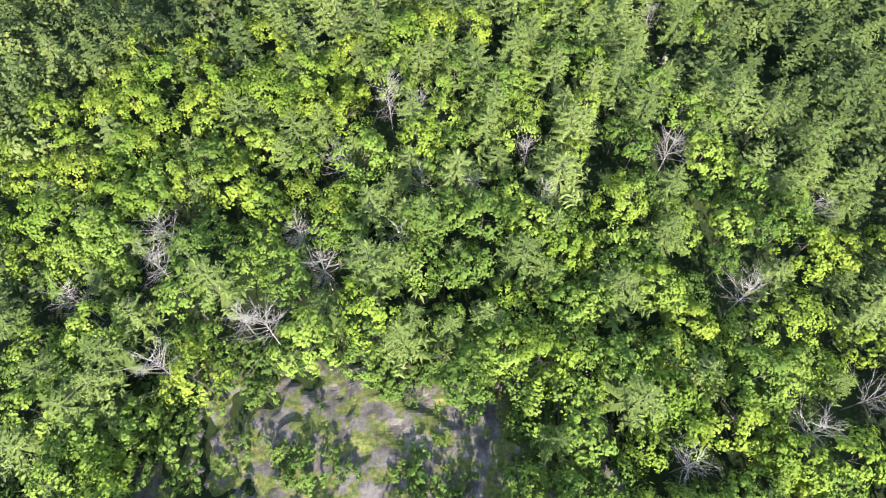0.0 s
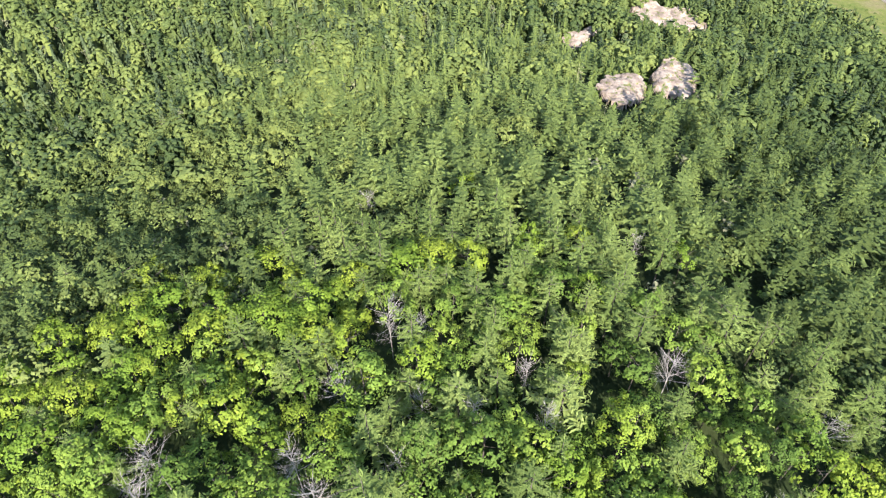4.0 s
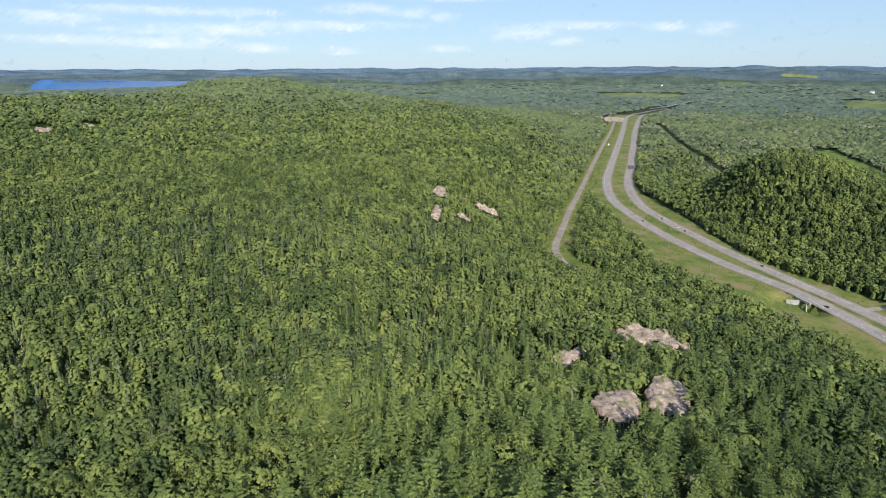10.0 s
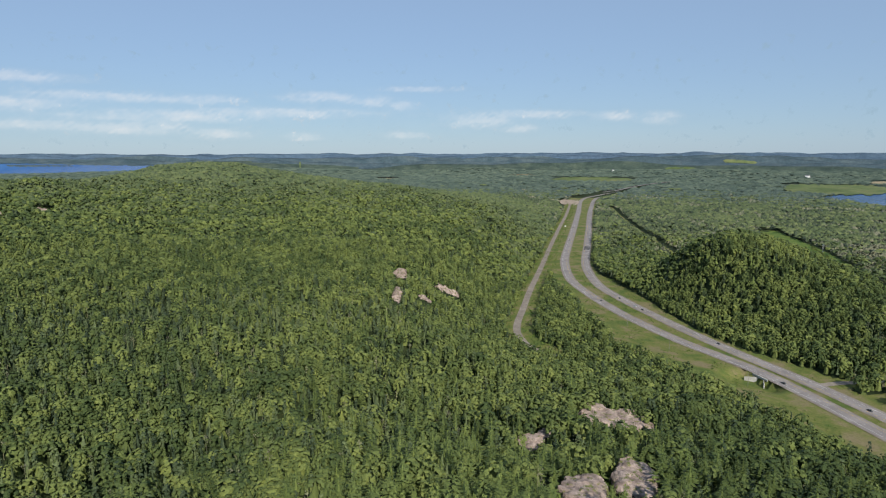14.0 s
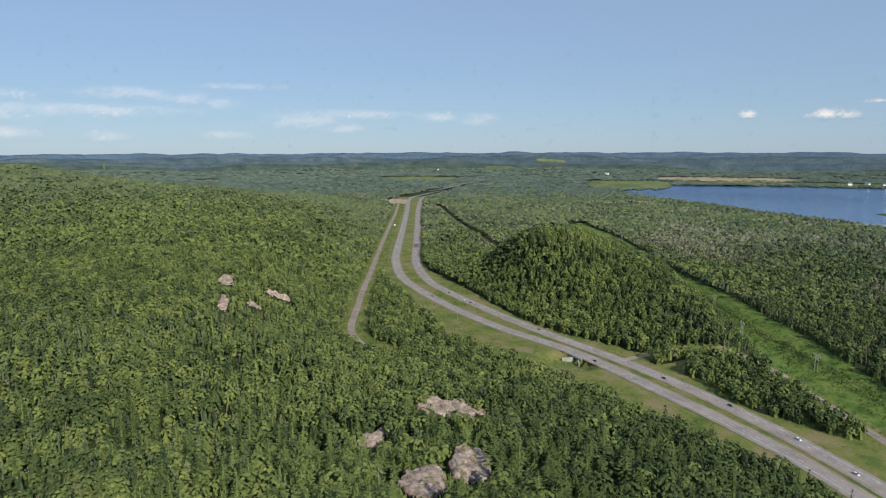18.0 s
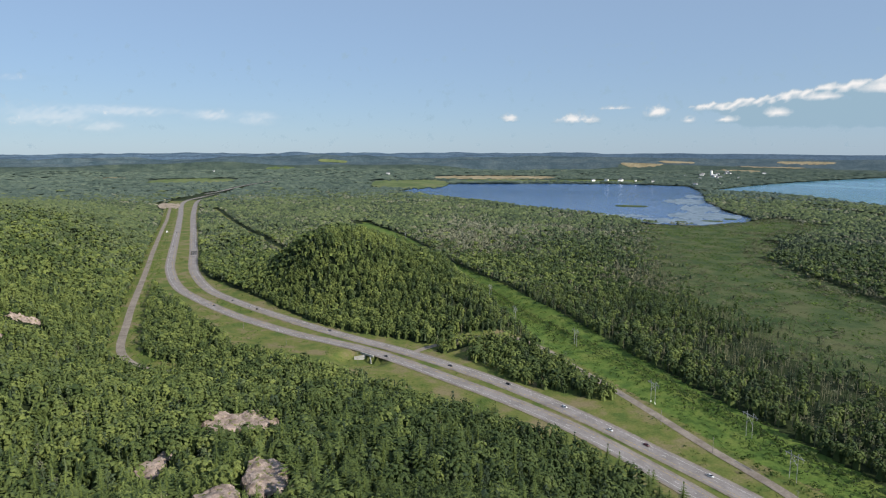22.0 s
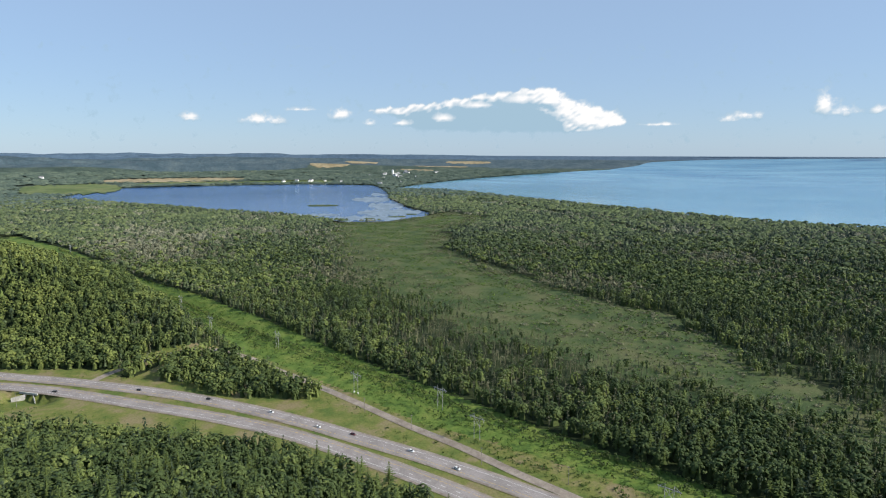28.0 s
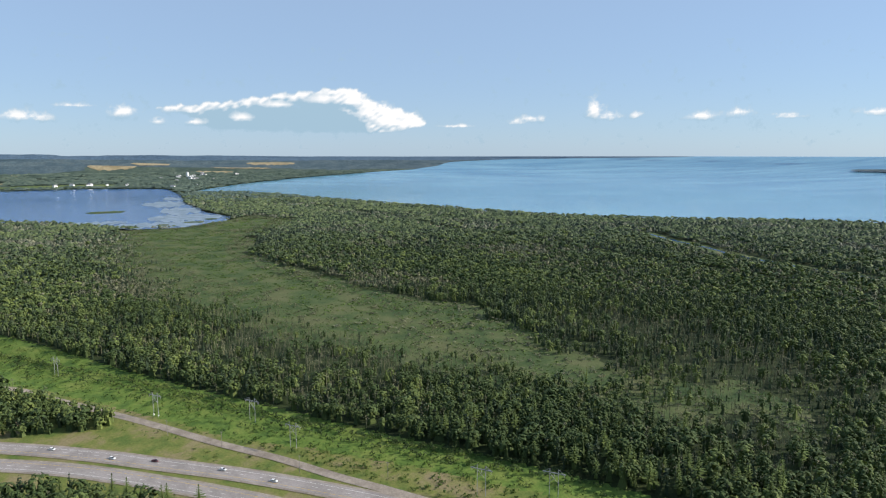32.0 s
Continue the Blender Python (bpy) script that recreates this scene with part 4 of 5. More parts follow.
x0, y0 = nx[left_over], ny[left_over]
x1, y1 = scatter(150, 900, -48, 121, lambda r: float(np.interp(r, [150, 400, 650, 900], [7.3, 6.7, 6.2, 6.4])), 32)
reach = np.hypot(x1, y1) * (1 + 0.12 * np.random.RandomState(36).normal(size=len(x1)))
close, middle = reach < 235, (reach >= 235) & (reach < 480)
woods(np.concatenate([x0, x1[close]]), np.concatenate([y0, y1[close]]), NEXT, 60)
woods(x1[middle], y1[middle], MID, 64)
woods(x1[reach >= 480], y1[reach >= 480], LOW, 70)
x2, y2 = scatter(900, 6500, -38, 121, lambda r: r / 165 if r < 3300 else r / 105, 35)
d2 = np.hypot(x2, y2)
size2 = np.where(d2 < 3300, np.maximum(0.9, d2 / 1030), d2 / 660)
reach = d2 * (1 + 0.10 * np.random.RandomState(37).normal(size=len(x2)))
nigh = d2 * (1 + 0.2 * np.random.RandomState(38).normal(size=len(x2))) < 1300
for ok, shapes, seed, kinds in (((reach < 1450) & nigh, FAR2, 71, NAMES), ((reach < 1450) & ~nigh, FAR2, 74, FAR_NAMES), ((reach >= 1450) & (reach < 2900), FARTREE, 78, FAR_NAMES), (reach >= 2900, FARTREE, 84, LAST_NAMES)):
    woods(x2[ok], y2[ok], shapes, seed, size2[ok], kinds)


# ======== bare rock ========
def outcrop(cx, cy, rx, ry, turn, h, step, seed, tilt=False, rock=M_ROCK):
    """A low granite dome broken into ledges, with a ragged outline."""
    g = np.arange(-1.05, 1.051, step / max(rx, ry))
    u, v = np.meshgrid(g * max(rx, ry), g * max(rx, ry), indexing="ij")
    c, s = math.cos(radians(turn)), math.sin(radians(turn))
    x, y = cx + u * c + v * s, cy - u * s + v * c
    k = hill(x, y, cx, cy, turn, ry * 0.62, rx * 0.62, 1)
    size = 0.9 + 0.3 * step
    n = wave(x, y, 15 * size, seed) + 0.5 * wave(x, y, 6.5 * size, seed + 1) + 0.15 * wave(x, y, 2.6 * size, seed + 2)
    q = (n * 0.6 + k * 1.2 + 0.02 * (x - cx)) * 1.5
    ledge = (np.floor(q) + smooth(0.55, 1.0, q - np.floor(q))) / 1.5
    z = height(x, y) + h * (0.75 * ledge + 0.1 * n + k * 0.25 - 0.4)
    if tilt:
        m = k + 0.13 * n
        z = height(x, y) - 0.6 + (h * (0.22 + 0.39 * (1 + v / ry)) + 1.1 * ledge + 0.3 * n) * smooth(0.33, 0.41, m)
    w, f = sheet(x, y, z)
    ok = (k + (0.13 if tilt else 0.10) * n).ravel() > 0.34
    f = f[ok[f].all(1)]
    used, inv = np.unique(f, return_inverse=True)
    me = mesh_of("rock_outcrop", w[used], inv.reshape(-1, 4), [rock])
    return tagged(new("rock_outcrop", me), "bare pinkish-grey granite outcrop among the trees", "rock", "granite outcrops")


for i, (cx, cy, rx, ry, turn, h) in enumerate(OUTCROPS):
    outcrop(cx, cy, rx * (1.7 if i == 0 else 1.25), ry * (1.7 if i == 0 else 1.25), turn, h, 0.5 if i == 0 else 0.6 if i < 6 else 2.0, 50 + 7 * i, 0 < i < 6, M_ROCK if i else M_LEDGE)


# ======== bushes, hedges and tussocks ========
def along(line, offset, every, spread, seed):
    """Places along a line, to its left by offset, with some spread."""
    g = np.random.RandomState(seed)
    t = np.gradient(line, axis=0)
    t /= np.linalg.norm(t, axis=1)[:, None]
    n = np.stack([-t[:, 1], t[:, 0]], 1)
    d = np.concatenate([[0], np.cumsum(np.linalg.norm(np.diff(line, axis=0), axis=1))])
    q = np.arange(0, d[-1], every) + g.uniform(-0.4, 0.4, int(np.ceil(d[-1] / every))) * every
    p = np.stack([np.interp(q, d, line[:, k] + n[:, k] * offset) for k in (0, 1)], 1)
    return p + g.normal(size=p.shape) * spread


g = np.random.RandomState(91)
BUSH = [broadleaf_crown(g, 3.0 + 0.4 * k, 3.4, 7, 3, 1.1) for k in range(4)]
for v, f in BUSH:
    v[:, 2] -= 1.0
TUFT = [broadleaf_crown(g, 1.6, 3.0, 4, 1, 1.5) for k in range(4)]
for v, f in TUFT:
    v[:, 2] -= 0.5
HEDGE = spline([(870, 1235), (716, 885), (622, 662), (556, 510), (520, 400), (492, 312), (462, 232), (428, 150), (404, 75), (384, 0), (368, -60)])
TALL = [broadleaf_crown(g, 5.6 + 0.5 * k, 4.4, 12, 4, 1.0) for k in range(4)]
for v, f in TALL:
    v[:, 2] -= 2.0
hp = np.vstack([along(HEDGE, 4, 2.2, 1.3, 1), along(HEDGE, -6, 3.4, 1.0, 2)[110:], along(HEDGE, -17, 9, 3.0, 3)[20:]])
forest("hedge", TALL, hp[:, 0], hp[:, 1], M_MAPLE_J, "dark green bushes in rows along the power line cut", 3, np.random.RandomState(1).uniform(0.7, 1.0, len(hp)))
bx, by = np.random.RandomState(2).uniform(300, 760, 28000), np.random.RandomState(3).uniform(-150, 960, 28000)
ok = meadow(bx, by) & (nearest(GRAVEL[::2], bx, by, 40)[0] > 6) & (nearest(FAR_LANE[::2], bx, by, 40)[0] > 16) & (wave(bx, by, 34, 6) > -0.6)
forest("meadow_bushes", BUSH, bx[ok], by[ok], M_BUSH_J, "low bushes scattered over the cleared meadow", 4, np.random.RandomState(4).uniform(0.25, 0.9, ok.sum()))
vx, vy = np.random.RandomState(5).uniform(180, 480, 16000), np.random.RandomState(6).uniform(60, 1250, 16000)
ok = verge(vx, vy) & (nearest(NEAR_LANE[::2], vx, vy, 60)[0] > 13) & (nearest(FAR_LANE[::2], vx, vy, 60)[0] > 10) & (nearest(GRAVEL[::2], vx, vy, 40)[0] > 6) & (wave(vx, vy, 40, 7) > 0.1)
forest("verge_bushes", BUSH, vx[ok], vy[ok], M_BUSH_J, "low bushes and tall weeds on the verge", 5, np.random.RandomState(7).uniform(0.2, 0.6, ok.sum()))
ring = []
g2 = np.random.RandomState(23)
for cx, cy, rx, ry, turn, h in OUTCROPS[1:]:
    for t in np.arange(0, 6.283, 1.7 / max(rx, ry)):
        q = g2.uniform(1.05, 1.4)
        c, sn = math.cos(radians(turn)), math.sin(radians(turn))
        u, w = rx * q * math.cos(t), ry * q * math.sin(t)
        ring.append((cx + u * c + w * sn, cy - u * sn + w * c))
ring = np.array(ring)
forest("rock_edge_bushes", BUSH, ring[:, 0], ring[:, 1], M_BUSH_J, "bushes round the granite outcrops", 12, g2.uniform(0.6, 1.5, len(ring)))
fb = np.vstack([along(FRONTAGE, 9, 4.5, 2.0, 14)[:500], along(FRONTAGE, -10, 4.5, 1.6, 15)[:500], along(FRONTAGE, 17, 4.5, 2.5, 16)[:500]])
fb = fb[nearest(FRONTAGE[::2], fb[:, 0], fb[:, 1], 60)[0] > 6.5]
fb = fb[fb[:, 1] > 560]
forest("roadside_bushes", BUSH, fb[:, 0], fb[:, 1], M_BUSH_J, "bushes crowding the frontage road", 8, np.random.RandomState(17).uniform(0.35, 1.0, len(fb)))
ux, uy = np.random.RandomState(18).uniform(440, 2000, 34000), np.random.RandomState(19).uniform(-260, 1020, 34000)
rim = np.array([inside(MARSH, ux + ox, uy + oy) for ox, oy in ((85, 0), (-85, 0), (0, 70), (0, -70))]).all(0)
ok = (inside(MARSH, ux, uy) | (thicket(ux, uy) > 0.7)) & ((~rim & (wave(ux, uy, 60, 31) > -0.5)) | (wave(ux, uy, 120, 32) > 0.6) | ((uy < 190) & (wave(ux, uy, 45, 33) > -0.25))) & (np.random.RandomState(20).uniform(size=34000) < 0.8)
forest("marsh_edge_bushes", BUSH, ux[ok], uy[ok], M_GREY_J, "grey-green alder bushes at the marsh edge", 9, np.random.RandomState(21).uniform(0.6, 2.1, ok.sum()))
qx, qy = np.random.RandomState(8).uniform(440, 1900, 90000), np.random.RandomState(9).uniform(-260, 1020, 90000)
ok = (inside(MARSH, qx, qy) | (thicket(qx, qy) > 0.7)) & (wave(qx, qy, 70, 12) + 0.5 * wave(qx, qy, 22, 13) > -0.25)
forest("marsh_tussocks", TUFT, qx[ok], qy[ok], M_BUSH_J, "sedge tussocks and low shrubs of the marsh", 6, np.random.RandomState(10).uniform(0.5, 1.5, ok.sum()))
rx, ry = np.random.RandomState(11).uniform(-64, 26, 1050), np.random.RandomState(12).uniform(-24, 46, 1050)
ok = hill(rx, ry, -20, 10, 0, 21, 38, 1) > 0.4
ok &= (wave(rx, ry, 13, 15) > 0.15) | (hill(rx, ry, -20, 14, 0, 17, 33, 1) < 0.62)
SHRUB = [broadleaf_crown(g, 2.6, 3.6, 15, 13, 0.4) for k in range(4)]
for v, f in SHRUB:
    v[:, 2] += 0.3
forest("rock_shrubs", SHRUB, rx[ok], ry[ok], M_BUSH_J, "green shrubs growing in the cracks of the granite", 7, np.random.RandomState(13).uniform(0.5, 1.7, ok.sum()))
rx, ry = np.random.RandomState(61).uniform(-100, 105, 2600), np.random.RandomState(62).uniform(0, 125, 2600)
ok = ~open_ground(rx, ry) & (np.random.RandomState(63).uniform(size=2600) < 0.3)
forest("undergrowth", [broadleaf_crown(g, 3.0, 3.6, 10, 5, 0.6) for k in range(4)], rx[ok], ry[ok], M_BUSH_J, "shrubs and saplings under the trees", 17, np.random.RandomState(64).uniform(0.6, 1.5, ok.sum()))

# ======== road markings ========
def marks(parent, line, offset, width, on, off, material, name, label):
    """Painted strips along a line: dashes of length on, gaps of length off."""
    keep = line[line[:, 1] < 1700]
    fine = spline(keep[::2], 3.0)
    v, f = ribbon(fine, offset, width, 0.53)
    if off:
        d = np.cumsum(np.r_[0, np.linalg.norm(np.diff(fine, axis=0), axis=1)])[:-1]
        f = f[(d % (on + off)) < on]
    used, inv = np.unique(f, return_inverse=True)
    ob = new(name, mesh_of(name, v[used], inv.reshape(-1, 4), [material]))
    ob.parent = parent
    return tagged(ob, label, kind="stuff")


for nm, line, inner in (("road_westbound", NEAR_LANE, 1), ("road_eastbound", FAR_LANE, -1)):
    r = bpy.data.objects[nm]
    marks(r, line, 0.0, 0.22, 3, 9, M_PAINT, "lane_dash", "white dashes between the lanes")
    marks(r, line, 3.8 * inner, 0.2, 1, 0, M_YELLOW, "edge_line", "yellow line on the inner edge")
    marks(r, line, -3.8 * inner, 0.2, 1, 0, M_PAINT, "edge_line", "white line on the outer edge")


# ======== the underpass ========
def box(bm, x0, x1, y0, y1, z0, z1):
    vs = [bm.verts.new((x, y, z)) for x in (x0, x1) for y in (y0, y1) for z in (z0, z1)]
    for q in ((0, 1, 3, 2), (4, 6, 7, 5), (0, 4, 5, 1), (2, 3, 7, 6), (0, 2, 6, 4), (1, 5, 7, 3)):
        bm.faces.new([vs[i] for i in q])
    return vs


def solid(name, bm, material, parent, label="", bevel=0.0):
    if bevel:
        bmesh.ops.bevel(bm, geom=bm.edges[:], offset=bevel, segments=2, affect="EDGES")
    bmesh.ops.recalc_face_normals(bm, faces=bm.faces)
    me = bpy.data.meshes.new(name)
    bm.to_mesh(me)
    bm.free()
    me.materials.append(material)
    ob = new(name, me)
    ob.parent = parent
    return tagged(ob, label)


M_SHADE = soil("painted shade of the underpass", (0.02, 0.02, 0.018), (0.03, 0.03, 0.025), (0.045, 0.04, 0.035), 0.2, 1.0)
under = tagged(new("underpass"), "white concrete road underpass below the highway", "underpass")
under.matrix_world = pose(328.5, 518, 0, 0, 0, 9.6)
bm = bmesh.new()
box(bm, -0.5, 0.5, -9, 9, -0.9, 0.9)
solid("parapet", bm, M_CONCRETE, under, "low pale concrete parapet", 0.06)
bm = bmesh.new()
vs = box(bm, -0.3, 0.4, 3.2, 11, -6, -0.9)
for v in vs:
    if v.co.y > 5:
        v.co.x -= 7
        if v.co.z > -2:
            v.co.z = -2.4
solid("wing_wall", bm, M_CONCRETE, under, "sunlit white concrete wing wall", 0.05)
bm = bmesh.new()
vs = box(bm, -0.3, 0.4, -11, -4.2, -6, -0.9)
for v in vs:
    if v.co.y < -5:
        v.co.x -= 5
        if v.co.z > -2:
            v.co.z = -2.4
solid("wing_wall", bm, M_CONCRETE, under, "", 0.05)
for y0, y1 in ((3.2, 3.9), (-4.9, -4.2)):
    bm = bmesh.new()
    box(bm, 0.4, 11, y0, y1, -6, -0.4)
    solid("abutment", bm, M_CONCRETE, under)
bm = bmesh.new()
box(bm, 0.5, 11, -4.9, 3.9, -0.9, 0.1)
solid("deck", bm, M_CONCRETE, under)
# added dark sheet that closes the opening and stands in for the shade inside
bm = bmesh.new()
box(bm, 11, 11.4, -4.9, 3.9, -6, 0)
solid("back_wall", bm, M_SHADE, under)


# ======== pylons and poles ========
def rod(bm, a, b, r, sides=6):
    v, f = limb(a, b, r, r, sides)
    vs = [bm.verts.new(p) for p in v]
    for q in f:
        bm.faces.new([vs[i] for i in q])


def pylon(guards):
    """A two-legged transmission frame with a cross arm, braces and insulators."""
    p = new("transmission_pylon")
    for x in (-2.6, 2.6):
        bm = bmesh.new()
        rod(bm, (x, 0, -0.5), (x, 0, 19), 0.17, 8)
        solid("leg", bm, M_STEEL, p)
        if guards:
            bm = bmesh.new()
            rod(bm, (x, 0, 0), (x, 0, 1.5), 0.5, 8)
            solid("leg_guard", bm, M_WHITE, p, "white painted leg guard")
    bm = bmesh.new()
    box(bm, -6.8, 6.8, -0.2, 0.2, 16.2, 16.7)
    solid("cross_arm", bm, M_STEEL, p, "", 0.05)
    for s in (-1, 1):
        bm = bmesh.new()
        rod(bm, (-2.6 * s, 0, 10.5), (2.6 * s, 0, 15.9), 0.13)
        solid("brace", bm, M_STEEL, p)
        bm = bmesh.new()
        rod(bm, (2.6 * s, 0, 18.8), (6.0 * s, 0, 16.6), 0.1)
        solid("stay", bm, M_STEEL, p)
    for x in (-6, 0, 6):
        bm = bmesh.new()
        for k in range(5):
            rod(bm, (x, 0, 16.0 - 0.35 * k), (x, 0, 15.85 - 0.35 * k), 0.16, 8)
        rod(bm, (x, 0, 16.2), (x, 0, 14.4), 0.05)
        solid("insulator", bm, M_CONCRETE, p)
    return tagged(p, "slender pale steel power line pylon standing in the meadow", "pylon", "power line pylons")


plain, marked = pylon(False), pylon(True)
plain.matrix_world = pose(434, 189, float(height(434, 189)), 0, 0, 70)
marked.matrix_world = pose(437, 267, float(height(437, 267)), 0, 0, 70)
for x, y, a in ((594, 619, 70), (509, 403, 66), (348, 14, 72), (680, 845, 66), (843, 1158, 68), (395, 144, 70), (348, -28, 72), (748, 1089, 66)):
    copy_thing(plain, pose(x, y, float(height(x, y)), 0, 0, a))
copy_thing(marked, pose(515, 496, float(height(515, 496)), 0, 0, 66))


def utility_pole(h, arm):
    p = new("utility_pole")
    v, f = limb((0, 0, -0.5), (0, 0, h), 0.17, 0.11, 8)
    part("shaft", mesh_of("shaft", v, f, [M_WOODPOLE], smooth_faces=True), p)
    bm = bmesh.new()
    box(bm, -arm, arm, -0.07, 0.07, h - 0.8, h - 0.6)
    solid("cross_arm", bm, M_WOODPOLE, p)
    return tagged(p, "grey wooden utility pole on the verge", "pole", "utility poles")


pole = utility_pole(12, 1.0)
pole.matrix_world = pose(278, 593, 0)
for x, y in ((306, 499), (401, 334), (405, 240), (391, 193), (363, 129), (360, 72), (268, 680)):
    copy_thing(pole, pose(x, y, 0, 0, 0, 75))


# ======== vehicles ========
def paint(name, base):
    m = mat(name, base, 0.3, 0.5)
    m.node_tree.nodes["Principled BSDF"].inputs["Coat Weight"].default_value = 0.5
    return m


def loft(bm, rings):
    """Skin over rings of equal length."""
    vs = [[bm.verts.new(p) for p in r] for r in rings]
    n = len(rings[0])
    for a, b in zip(vs[:-1], vs[1:]):
        for i in range(n):
            bm.faces.new((a[i], a[(i + 1) % n], b[(i + 1) % n], b[i]))
    bm.faces.new(vs[0][::-1])
    bm.faces.new(vs[-1])


def car(colour, label, l=4.7, w=1.85, h=1.5):
    """A family car: body, cabin glass, roof, four wheels, lights."""
    c = new("car")
    def ring(x, half, z0, z1):
        return [(x, -half, z0), (x, half, z0), (x, half, z1 * 0.75), (x, half * 0.86, z1), (x, -half * 0.86, z1), (x, -half, z1 * 0.75)]
    bm = bmesh.new()
    loft(bm, [ring(-l / 2, w * 0.42, 0.4, 0.78), ring(-l * 0.46, w * 0.49, 0.28, 0.92), ring(-l * 0.2, w / 2, 0.25, 0.95), ring(l * 0.18, w / 2, 0.25, 0.95), ring(l * 0.42, w * 0.49, 0.28, 0.82), ring(l / 2, w * 0.4, 0.4, 0.66)])
    solid("body", bm, colour, c)
    bm = bmesh.new()
    loft(bm, [ring(-l * 0.42, w * 0.40, 0.9, 0.97), ring(-l * 0.28, w * 0.42, 0.9, h * 0.97), ring(l * 0.06, w * 0.42, 0.9, h * 0.97), ring(l * 0.26, w * 0.42, 0.88, 0.95)])
    solid("cabin_glass", bm, M_GLASS, c, "dark tinted windows")
    bm = bmesh.new()
    box(bm, -l * 0.29, l * 0.07, -w * 0.37, w * 0.37, h * 0.95, h)
    solid("roof", bm, colour, c, "", 0.02)
    for x in (-l * 0.3, l * 0.3):
        for y in (-w * 0.46, w * 0.46):
            bm = bmesh.new()
            rod(bm, (x, y - 0.11, 0.33), (x, y + 0.11, 0.33), 0.33, 12)
            solid("wheel", bm, M_TYRE, c)
    for y in (-w * 0.32, w * 0.32):
        bm = bmesh.new()
        box(bm, l * 0.46, l * 0.495, y - 0.2, y + 0.2, 0.56, 0.7)
        solid("headlight", bm, M_CONCRETE, c)
    return tagged(c, label, "car", "cars on the highway")


CARS = {"white": car(paint("white car paint", (0.75, 0.75, 0.74)), "white car driving on the highway"),
        "black": car(paint("black car paint", (0.015, 0.015, 0.018)), "black car driving on the highway"),
        "red": car(paint("dark red car paint", (0.10, 0.012, 0.015)), "dark red car driving on the highway"),
        "grey": car(paint("grey car paint", (0.06, 0.065, 0.075)), "dark grey car driving on the highway")}
used_cars = set()
for key, x, y in (("black", 339, 499), ("black", 370, 437), ("grey", 341, 613), ("black", 378, 368), ("red", 371, 229), ("white", 363, 177), ("white", 351, 142),
                  ("grey", 285, 818), ("white", 315, 777), ("black", 320, 760), ("grey", 483, 1637), ("black", 400, 1400), ("grey", 313, 827), ("white", 369, 255), ("white", 377, 307)):
    west = nearest(NEAR_LANE, [x], [y])[0][0] < nearest(FAR_LANE, [x], [y])[0][0]
    line = NEAR_LANE if west else FAR_LANE
    i = int(np.argmin(np.hypot(line[:, 0] - x, line[:, 1] - y)))
    i = min(max(i, 1), len(line) - 2)
    t = (line[i + 1] - line[i - 1]) * (-1 if west else 1)
    t = t / np.linalg.norm(t)
    off = (np.array([x, y]) - line[i]) @ np.array([-t[1], t[0]])
    lane = 1.85 if off > 0 else -1.85
    p = line[i] + np.array([-t[1], t[0]]) * lane
    m = pose(p[0], p[1], 0.51, 0, 0, math.degrees(math.atan2(t[1], t[0])))
    if key in used_cars:
        copy_thing(CARS[key], m)
    else:
        used_cars.add(key)
        CARS[key].matrix_world = m

# a white trailer beside the frontage road and a dark tarred patch with joints on the eastbound lanes
trailer = tagged(new("trailer"), "white box trailer parked beside the frontage road", "trailer")
trailer.matrix_world = pose(468, 1650, 0.2, 0, 0, 70)
bm = bmesh.new()
box(bm, -6, 6, -1.3, 1.3, 1.1, 3.9)
solid("cargo_box", bm, M_WHITE, trailer, "", 0.08)
for x in (-4.2, -2.9, 4.0):
    for y in (-1.0, 1.0):
        bm = bmesh.new()
        rod(bm, (x, y - 0.15, 0.5), (x, y + 0.15, 0.5), 0.5, 12)
        solid("wheel", bm, M_TYRE, trailer)
    bm = bmesh.new()
    box(bm, x - 0.1, x + 0.1, -1.0, 1.0, 0.45, 1.1)
    solid("axle", bm, M_STEEL, trailer)
M_TAR = soil("dark tar patch", (0.06, 0.06, 0.06), (0.085, 0.085, 0.085), (0.11, 0.11, 0.11), 0.3, 2.0, 0.01)
i = int(np.argmin(np.hypot(FAR_LANE[:, 0] - 414, FAR_LANE[:, 1] - 1277)))
a = math.degrees(math.atan2(*(FAR_LANE[i + 1] - FAR_LANE[i])[::-1]))
bm = bmesh.new()
for u in range(4):
    for w in range(3):
        box(bm, -24 + u * 12, -13.5 + u * 12, -5.6 + w * 3.8, -2.2 + w * 3.8, 0.40, 0.53)
tar = solid("tar_patch", bm, M_TAR, bpy.data.objects["road_eastbound"], "dark tarred panels in the pavement")
tar.matrix_world = pose(FAR_LANE[i][0], FAR_LANE[i][1], 0, 0, 0, a)

